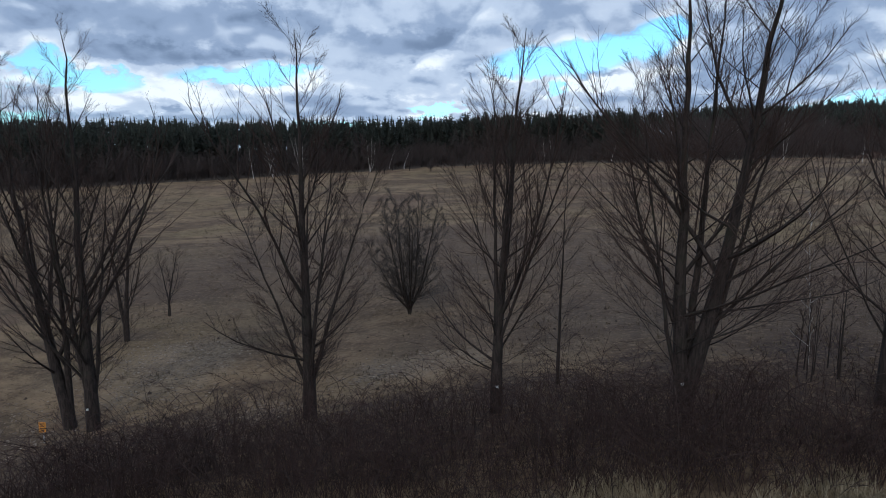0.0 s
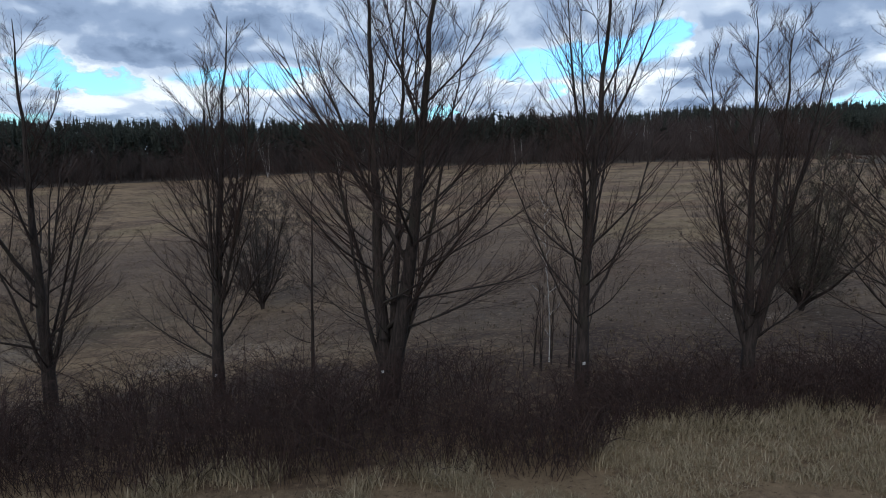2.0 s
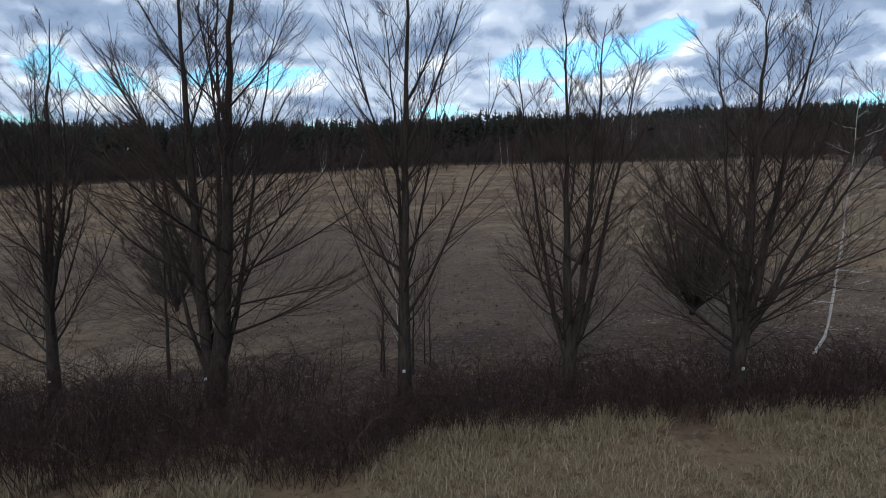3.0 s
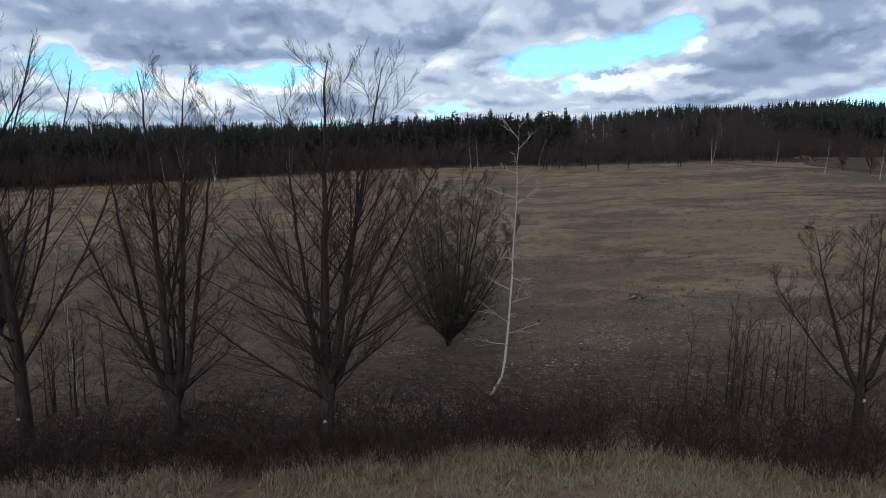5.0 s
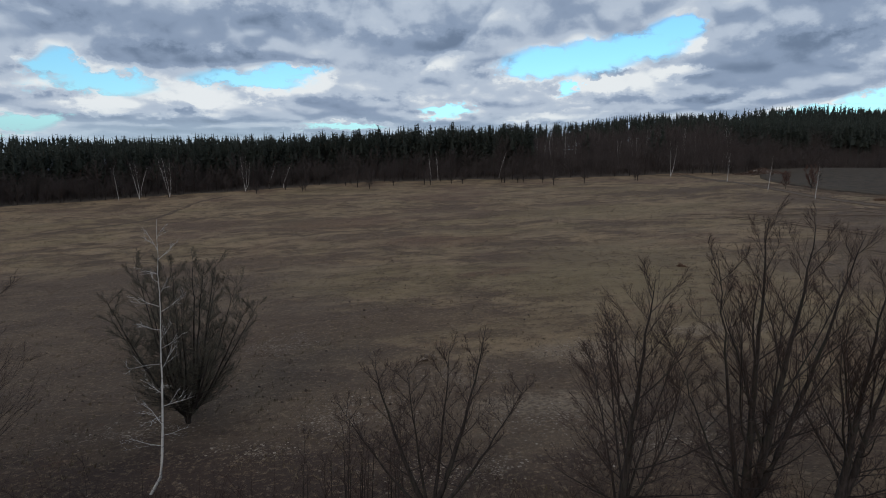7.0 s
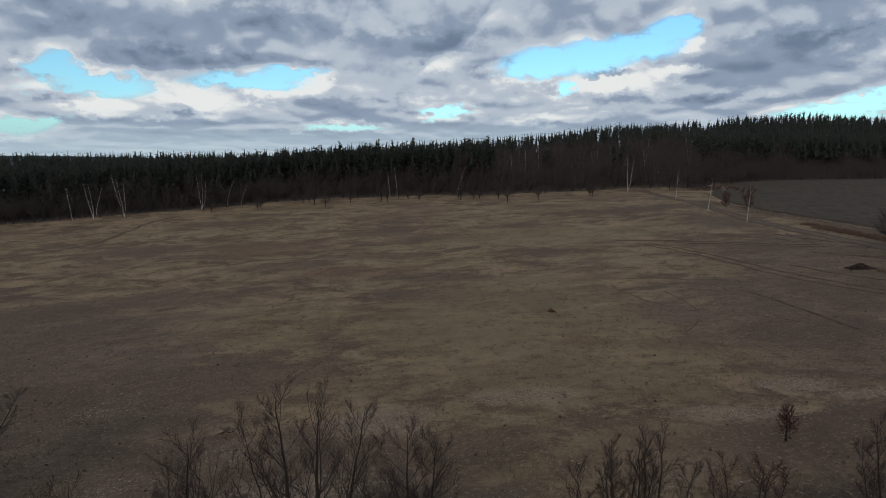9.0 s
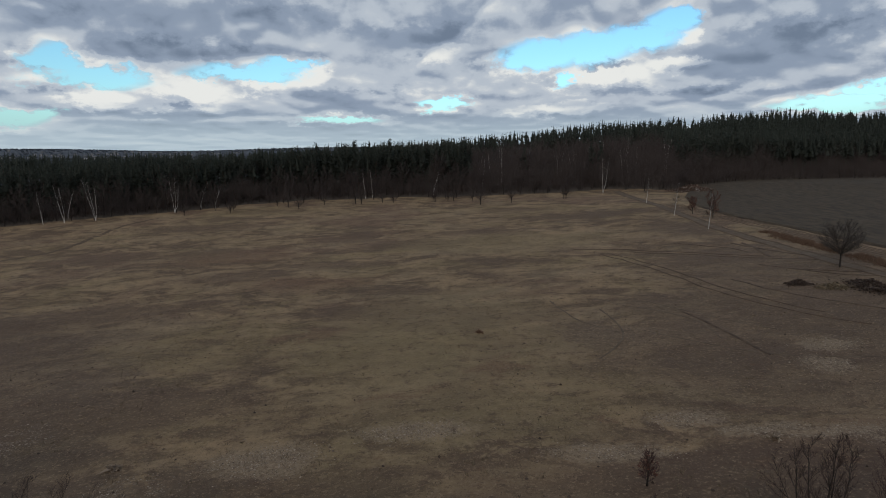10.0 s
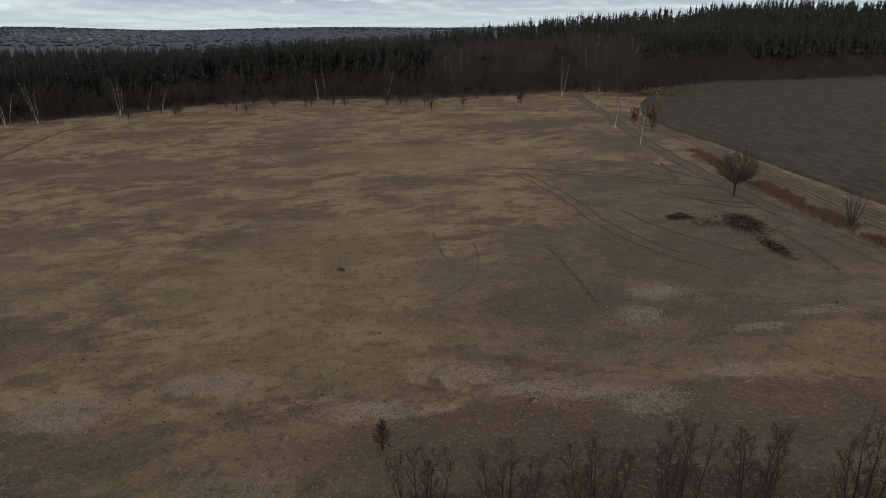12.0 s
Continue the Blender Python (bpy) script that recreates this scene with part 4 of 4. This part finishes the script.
canes = []
while len(canes) < 21000:
    x = rg.uniform(-4.3, 80)
    y = front(x) - 0.25 + abs(rg.gauss(0, 1.5 if x > 13 else 2.6))
    thin = 0.0 if x < 46 else 0.25
    if y < 22.5 and (x < 14 or clumpy(x, y, 0.33, 12) > -0.5 + thin) and not (24 < x < 28 and y > 20.8):
        canes.append((x, y, rg.uniform(0.6, 1.2) * (1.75 if x < 14 and clumpy(x, y, 0.5, 33) > 0.02 else 1.0)))
thicket("bramble_thicket", canes, CANES, "dense dark reddish-brown bramble thicket under the trees", 0.82, 6)

# ---- saplings ----
for i in range(26):
    x, y = (30.6 + 3.4 * rg.random(), 18.9 + 1.6 * rg.random()) if i < 18 else (14.2 + 1.4 * rg.random(), 20.4 + 1.2 * rg.random())
    h = rg.uniform(1.5, 3.0)
    bare_tree("sapling", x, y, "thin dark leafless sapling", 300 + i, [(0, 0, rg.uniform(-0.15, 0.15), 0, h, 0.022)], group="saplings in the brambles", limbs=9, spread=0.14, branches=4, twigs=1, angle=32, fork=0.0, thin=True, leaders=False)


# ---- scattered pale leaves, stones and debris ----
def scattered(name, spots, mat, label, category, size, seed, flat=0.3):
    rg = random.Random(seed)
    v, f = [], []
    for x, y, s in spots:
        z = rise(x, y)
        r = size * s * rg.uniform(0.5, 1.5)
        a = rg.random() * 6.283
        n = len(v)
        for k in range(5):
            t = a + 1.2566 * k
            v.append((x + math.cos(t) * r * rg.uniform(0.7, 1.2), y + math.sin(t) * r * rg.uniform(0.7, 1.2), z + rg.uniform(0.0, 0.5) * flat * r))
        v.append((x, y, z + flat * r * rg.uniform(0.8, 1.6)))
        f += [(n + k, n + (k + 1) % 5, n + 5) for k in range(5)]
    return tagged(new(name, mesh_of(name, v, f, mat, False)), label, category, kind="stuff")


def patches(spec, n, seed):
    rg = random.Random(seed)
    total = sum(a * b for _, _, a, b in spec)
    out = []
    for x, y, a, b in spec:
        for _ in range(int(n * a * b / total)):
            px, py = x + rg.gauss(0, a * 0.5), y + rg.gauss(0, b * 0.5)
            if clumpy(px, py, 0.9, 21) > -0.25:
                out.append((px, py, rg.uniform(0.6, 1.3)))
    return out


scattered("leaf_litter", patches(((-6.0, 27.8, 3.0, 5.2), (-9.0, 22.6, 3.0, 2.6), (-0.6, 23.2, 1.6, 1.6), (4.2, 26.2, 3.0, 1.6), (2.4, 25.6, 1.2, 1.2), (23.6, 20.2, 2.4, 1.0), (31, 26.6, 2.6, 2.0), (35.4, 30.2, 2.0, 1.6), (25.8, 36.9, 2.2, 2.2), (23.2, 26.0, 2.4, 1.2),
                                 (38.5, 25.5, 3.4, 1.3), (41.0, 23.4, 2.6, 1.6), (28, 24.0, 2, 0.8), (35, 22, 3, 0.9), (46, 24, 3, 1.4), (52, 26, 3, 1.2)), 19000, 31), LITTER, "pale fallen leaves strewn over the grass", "leaves", 0.034, 32)
scattered("rubble", patches(((57.6, 31.6, 2.8, 0.8), (62.4, 35.1, 2.0, 1.0), (65.4, 33.3, 2.2, 0.7), (68.6, 32.6, 2.0, 0.8), (71.2, 31.5, 1.8, 1.4), (76.8, 33.7, 2.4, 0.6), (75.9, 44.9, 2.0, 1.5), (73.7, 41.3, 1.4, 1.6), (48.2, 34.6, 3, 1.1), (41, 32.6, 2.6, 1.6)), 12000, 33), STONE, "pale crushed rubble scattered in patches", "rubble", 0.035, 34, 0.6)
scattered("debris_specks", [(rg.uniform(-10, 92), 21 + 75 * rg.random() ** 1.4, rg.uniform(0.6, 1.6)) for _ in range(2400)], DEBRIS, "small clods, stalks and bits of debris in the grass", "debris", 0.045, 35, 0.9)


def heap(name, x, y, wide, deep, high, n, mat, seed, label, category, size):
    """A heap of broken bits."""
    rg = random.Random(seed)
    v, f = [], []
    for _ in range(n):
        a, r = rg.random() * 6.283, abs(rg.gauss(0, 0.45))
        px, py = math.cos(a) * r * wide, math.sin(a) * r * deep
        top = high * max(0.05, 1 - r) * rg.random()
        s = size * rg.uniform(0.4, 1.5)
        c = Vector((px, py, top + rise(x + px, y + py) - rise(x, y)))
        k = [Vector((rg.gauss(0, 1), rg.gauss(0, 1), rg.gauss(0, 0.7))) * s for _ in range(4)]
        b = len(v)
        v += [tuple(c + q) for q in k]
        f += [(b, b + 1, b + 2), (b, b + 2, b + 3), (b, b + 3, b + 1), (b + 1, b + 3, b + 2)]
    ob = new(name, mesh_of(name, v, f, mat, False))
    ob.matrix_basis = pose(x, y, rise(x, y))
    return tagged(ob, label, category, kind="stuff")


SPOIL = blades("dumped_earth", (0.030, 0.020, 0.015), (0.058, 0.038, 0.028), (0.115, 0.085, 0.064))
RUBBISH = blades("dumped_rubble", (0.070, 0.042, 0.030), (0.11, 0.066, 0.046), (0.30, 0.26, 0.22))
heap("brush_heap", 88.3, 58.3, 1.7, 3.6, 0.85, 3600, SPOIL, 91, "dark heap of dumped earth and brushwood", "heap", 0.07)
heap("grass_heap", 85.5, 59.5, 1.7, 1.1, 0.5, 1800, TUFT, 92, "greenish heap of dumped hay", "heap", 0.07)
heap("brush_heap", 83.5, 61.4, 1.5, 0.9, 0.55, 1500, SPOIL, 93, "small dark heap of dumped brushwood", "heap", 0.06)
heap("spoil_heap", 87.6, 51.6, 0.8, 3.0, 0.4, 1300, SPOIL, 98, "dark ridge of turned wet earth", "heap", 0.07)
heap("rubble_heap", 109.5, 149.6, 6.0, 4.5, 1.6, 2600, RUBBISH, 94, "rough russet heap of rubble and branches by the wood", "heap", 0.16)
heap("rock_heap", 65.4, 32.2, 0.4, 0.3, 0.25, 60, STONE, 95, "few pale stones lying in the grass", "stones", 0.10)
heap("clod_heap", 52.7, 51.4, 0.28, 0.2, 0.22, 70, SEDGE, 96, "dark tussock of dead stalks in the meadow", "tussock", 0.10)
heap("brush_heap", 33.8, 32.7, 0.45, 0.3, 0.18, 80, LITTER, 97, "small heap of dead stalks", "heap", 0.10)
# tyre tracks turning across the meadow
for line, wide in (([(70.6, 83.1), (73.9, 71.2), (75.4, 61.3), (77, 55.8), (79, 51.8), (81.2, 48.2)], 0.22), ([(71.9, 83.1), (75.2, 71.2), (76.7, 61.5), (78.3, 56.1), (80.3, 52.1)], 0.22),
                   ([(75.1, 83.7), (82.9, 78.7), (87.6, 74.6), (92.0, 71.6)], 0.50), ([(68, 87.6), (75.4, 85), (83.3, 79.9), (88, 75.9)], 0.36),
                   ([(89.8, 85.1), (89.6, 82.1), (89.1, 78.7), (88.4, 75.1)], 0.60), ([(88.6, 85.6), (89.8, 80.6), (91.2, 76.6), (92.6, 72.6)], 0.55), ([(85.9, 69.8), (88.1, 66.2), (90.1, 64.1), (92.2, 62.9)], 0.50), ([(85, 71.3), (87.4, 67.7), (90.3, 65.9), (92.4, 64.9)], 0.42),
                   ([(70, 54.9), (70.6, 51.6), (71.1, 48.4), (71.6, 43.8)], 0.34),                    ([(88.6, 61.6), (88.5, 57.7), (88.2, 53.1), (87.4, 48.7)], 0.75), ([(89.9, 61.1), (90.0, 56.1), (89.9, 51.1), (89.3, 46.1)], 0.55), ([(79, 65.1), (80.6, 59.1), (83.4, 54.1), (85.4, 50.1)], 0.34), ([(82, 88.1), (86.5, 83.1), (87.6, 79.1)], 0.34)):
    strip("tyre_track", line, wide, RUT, "dark tyre track pressed into the meadow", "track", 0.05, 0.04)

for line in ([(66, 58.1), (68.4, 55.5), (70.1, 51.9), (70.0, 47.6)], [(63.8, 57.4), (63.9, 52.1), (63.1, 48.3), (60.3, 44.5)], [(65.5, 50.1), (69, 46.1), (74, 42.9), (78, 41.5)], [(68.6, 59.1), (71.5, 53.1), (75.2, 48.6)], [(60, 61.1), (61, 54.6), (63.4, 50.1)]):
    strip("tyre_track", line, 0.24, DIRT, "faint tyre track in the trodden grass", "track", 0.02, 0.05)

# ---- forest ----
EDGE = [(-260, 60), (-130, 92), (-66, 115), (-30, 132), (-17, 137), (3, 147), (16, 152), (36, 153), (63, 152), (84, 156), (92, 158), (100, 153), (107, 151), (118, 161), (132, 175), (160, 185), (203, 212), (240, 228), (300, 240), (420, 245)]


def edge_y(x):
    for (x0, y0), (x1, y1) in zip(EDGE, EDGE[1:]):
        if x0 <= x <= x1:
            return y0 + (y1 - y0) * (x - x0) / (x1 - x0)
    return EDGE[-1][1]


def wood_floor(x, y):
    """Height of the forest ground, which climbs behind the edge to the east."""
    k = max(0.0, min(1.0, (x - 40) / 120))
    return rise(x, y) * (1 - k * 0.4) + k * 0.4 * 6 + (k + 0.5 * max(0.0, min(1.0, (x - 150) / 60))) * max(0.0, y - edge_y(x)) * 0.15


# forest floor, a low bank under the trees
v, f = [], []
for i in range(121):
    x = -260 + 680 * i / 120
    for j in range(13):
        y = edge_y(x) - 1.5 + 120 * (j / 12) ** 1.5
        v.append((x, y, wood_floor(x, y) + (0.12 if j else -0.2)))
f = [(i * 13 + j, (i + 1) * 13 + j, (i + 1) * 13 + j + 1, i * 13 + j + 1) for i in range(120) for j in range(12)]
tagged(new("forest_floor", mesh_of("forest_floor", v, f, FLOOR)), "dark needle-strewn ground under the forest", "ground", kind="structure")


def pine_meshes(seed, high, full=True):
    """Trunk and crown of a pine."""
    rng = random.Random(seed)
    tv, tf, cv, cf = [], [], [], []
    pts = [Vector((rng.gauss(0, 0.06) * i, rng.gauss(0, 0.06) * i, high * i / 6 - 0.2 * (i == 0))) for i in range(7)]
    if full:
        tube(tv, tf, pts, [0.14 * (1 - 0.9 * i / 6) for i in range(7)], 5)
    else:
        tube(tv, tf, [pts[0], pts[3]], [0.14, 0.07], 3)
    whorls, arms, low = (22, 9, 0.10) if full else (9, 6, 0.48)
    for q in range(whorls):
        fr = min(0.99, low + (1 - low) * (q + rng.random()) / whorls)
        p, _ = along(pts, min(fr, 0.999))
        for k in range(arms):
            a = 6.283 * (k + rng.random() * 0.9) / arms
            reach = (0.150 * high * (1.0 - fr) ** 0.62 * min(1.0, 0.5 + fr * 1.2) + 0.10) * rng.uniform(0.55, 1.25)
            way = Vector((math.cos(a), math.sin(a), rng.uniform(-0.1, 0.45) + 0.5 * fr * fr))
            side = Vector((-math.sin(a), math.cos(a), rng.uniform(-0.8, 0.8))) * reach * rng.uniform(0.18, 0.32)
            tip, mid = p + way * reach, p + way * reach * 0.6
            up = Vector((0, 0, rng.uniform(-0.12, 0.2) * reach))
            b = len(cv)
            for pt in (p + way * reach * 0.1, mid + side + up, tip, mid - side - up):
                cv.append((pt.x, pt.y, pt.z))
            cf += [(b, b + 1, b + 2), (b, b + 2, b + 3)]
            if full:
                b = len(cv)
                for pt in (mid - up, tip + side * 0.8 + up * 2, tip + way * reach * 0.12 + up * 2):
                    cv.append((pt.x, pt.y, pt.z))
                cf.append((b, b + 1, b + 2))
    # the leader: ragged short cones that close the top
    sides = 6 if full else 5
    for lo, hi, wide in ((0.50, 0.80, 0.062), (0.68, 0.92, 0.042), (0.82, 1.03, 0.022)):
        b = len(cv)
        base, _ = along(pts, lo)
        for k in range(sides):
            a = 6.283 * k / sides + rng.random() * 0.5
            r = wide * high * rng.uniform(0.5, 1.3)
            cv.append((base.x + r * math.cos(a), base.y + r * math.sin(a), base.z + high * rng.uniform(-0.05, 0.05)))
        cv.append((base.x + rng.gauss(0, 0.05), base.y, high * hi * rng.uniform(0.97, 1.02)))
        cf += [(b + k, b + (k + 1) % sides, b + sides) for k in range(sides)]
    return (tv, tf), (cv, cf)


rng = random.Random(5)
pines = []
for k in range(7):
    (tv, tf), (cv, cf) = pine_meshes(100 + k, 8.6 + 0.35 * k)
    ob = thing("pine_tree", 0, 0, "dark green pine in the forest edge", "tree", "pines of the forest", z=0)
    part("trunk", mesh_of("trunk", tv, tf, PINE_BARK), ob)
    part("crown", mesh_of("crown", cv, cf, NEEDLE, False), ob, "dark needle crown")
    pines.append(ob)
spots = []
x = -75.0
while x < 300:
    for row in range(2 if x < 60 else 1):
        y = edge_y(x) + (8 if x < 60 else 12) + row * 4.0 + rng.uniform(-1.6, 2)
        if not 58 < x < 113 or rng.random() < 0.12:
            spots.append((x + rng.uniform(-0.8, 0.8), y))
    x += 1.35 if x < 60 else 1.8
used = set()
for i, (x, y) in enumerate(spots):
    k = i % 7
    s = rng.uniform(0.92, 1.14) + 0.20 * max(0, min(1, (x + 15) / 50)) - 0.03 * max(0, min(1, (x - 80) / 60))
    m = pose(x, y, wood_floor(x, y), rng.uniform(-2, 2), rng.uniform(-2, 2), rng.uniform(0, 360)) @ Matrix.Scale(s, 4)
    if k in used:
        copy_thing(pines[k], m).matrix_basis = m
    else:
        pines[k].matrix_basis = m
        used.add(k)

# the depth of the forest behind
small = [pine_meshes(140 + k, 10.0, False) for k in range(4)]
fv, ff = [], []
for i in range(5200):
    x = rng.uniform(-150, 380)
    y = edge_y(x) + (13 if x < 150 else 8) + 70 * rng.random() ** 1.3
    z = wood_floor(x, y)
    s, a = rng.uniform(0.92, 1.14) + 0.20 * max(0, min(1, (x + 15) / 50)) - 0.03 * max(0, min(1, (x - 80) / 60)), rng.uniform(0, 6.28)
    if 56 < x < 116 and y < edge_y(x) + 48:
        continue
    for vv, fq in small[i % 4]:
        b = len(fv)
        ca, sa = math.cos(a) * s, math.sin(a) * s
        fv.extend((x + p[0] * ca - p[1] * sa, y + p[0] * sa + p[1] * ca, z + p[2] * s) for p in vv)
        ff.extend(tuple(b + q for q in fc) for fc in fq)
tagged(new("far_pine_wood", mesh_of("far_pine_wood", fv, ff, NEEDLE, False)), "dense dark green pine wood", "forest", kind="stuff")

# bare deciduous trees and bushes along the forest edge
kinds = []
for k in range(6):
    h = (3.0, 4.2, 5.6, 7.2, 9.2, 10.4)[k]
    (tv, tf), (cv, cf) = hazy_meshes(200 + k, h, h * (0.85, 0.8, 0.75, 0.55, 0.46, 0.44)[k], stems=(20, 22, 26, 26, 28, 28)[k], foot=(0.18, 0.2, 0.22, 0.30, 0.36, 0.36)[k], twigs=14, r=0.03 + 0.004 * k, twig_r=0.017 + 0.002 * k)
    ob = thing("forest_edge_tree", 0, 0, "bare brown deciduous tree at the forest edge", "tree", "bare trees along the forest edge", z=0)
    part("trunk", mesh_of("trunk", tv, tf, BARK), ob)
    part("crown", mesh_of("crown", cv, cf, TWIG_WOOD, False), ob, "leafless twigs")
    kinds.append(ob)
used = set()
spots = []
x = -80.0
while x < 280:
    spots.append((x, edge_y(x) + rng.uniform(-1.5, 2.5), rng.choice((0, 1, 1, 2, 2))))
    if x < 120:
        spots.append((x + 1, edge_y(x) + rng.uniform(2.5, 5), rng.choice((2, 3, 3))))
    x += rng.uniform(2.6, 4.6) if x < 130 else rng.uniform(4, 7)
for i in range(120):
    x = rng.uniform(46, 124)
    spots.append((x, edge_y(x) + rng.uniform(4, 52), rng.choice((3, 4, 4, 5, 5))))
for i in range(22):
    x = rng.uniform(-28, 86)
    spots.append((x, edge_y(x) - rng.uniform(2, 14) * (0.5 if x < 0 else 1), rng.choice((0, 0, 1))))
spots += [(15.3, 143.7, 2), (4.2, 137.6, 0), (31.7, 145.2, 1), (57.1, 143.8, 0)]
for i, (x, y, k) in enumerate(spots):
    s = rng.uniform(0.8, 1.15)
    m = pose(x, y, wood_floor(x, y), 0, 0, rng.uniform(0, 360)) @ Matrix.Scale(s, 4)
    if k in used:
        copy_thing(kinds[k], m).matrix_basis = m
    else:
        kinds[k].matrix_basis = m
        used.add(k)

# brown thicket of alder and birch that closes the wood in front of the pines
uv, uf = [], []


def thicket_stem(p, h, twigs, r):
    a = rng.random() * 6.283
    q = p + Vector((math.cos(a) * h * 0.16, math.sin(a) * h * 0.16, h))
    tube(uv, uf, [p, p.lerp(q, 0.55) + Vector((rng.gauss(0, 0.1), 0, 0.1)), q], [r, r * 0.8, r * 0.25], 3)
    for k in range(twigs):
        g = rng.uniform(0.25, 0.97)
        m = p.lerp(q, g)
        b = rng.random() * 6.283
        w2 = h * (0.08 + 0.20 * (1 - abs(g - 0.55)))
        spike(uv, uf, m, m + Vector((math.cos(b) * w2, math.sin(b) * w2, w2 * rng.uniform(0.7, 1.5))), r * 0.8)


for i in range(15000):
    x = rng.uniform(-95, 265)
    d = 13 * rng.random() ** 0.9
    lump = 0.75 + 0.5 * noise.noise((x * 0.16, d * 0.2, 3.0)) + 0.25 * noise.noise((x * 0.6, d * 0.5, 5.0))
    y = edge_y(x) + d
    tall = 7.4 if x < 100 else 9.0
    thicket_stem(Vector((x, y, wood_floor(x, y))), min(tall, rng.uniform(2.0, 4.0) + 0.6 * d) * max(0.35, lump) * rng.uniform(0.8, 1.15), 5, 0.026)
for i in range(1500):
    x = rng.uniform(54, 119)
    y = edge_y(x) + rng.uniform(2, 50)
    thicket_stem(Vector((x, y, wood_floor(x, y))), rng.uniform(0.75, 1.1) * (4.0 + 6.0 * min(1.0, (y - edge_y(x)) / 22)) * (0.9 + 0.35 * noise.noise((x * 0.2, y * 0.1, 7.0))), 11, 0.034)
tagged(new("undergrowth", mesh_of("undergrowth", uv, uf, TWIG_WOOD, False)), "tangled brown thicket at the foot of the wood", "undergrowth", kind="stuff")

# birches inside the mixed part of the wood
for i in range(34):
    x = rng.uniform(56, 112) if i < 28 else rng.uniform(-30, 50)
    y = edge_y(x) + (rng.uniform(8, 42) if i < 28 else rng.uniform(0, 3))
    h = rng.uniform(7.0, 11.0) if i < 28 else rng.uniform(5.0, 7.5)
    b = bare_tree("birch_tree", x, y, "tall thin white birch inside the wood", 400 + i, [(0, 0, rng.uniform(-2.0, 2.0), 0, h, 0.085)], BIRCH, TWIG_WOOD, group=EDGE_BIRCH, limbs=12, spread=0.15, branches=4, twigs=4, twig_r=0.015, first=0.5, seg=2, leaders=False)
    b.location.z = wood_floor(x, y)
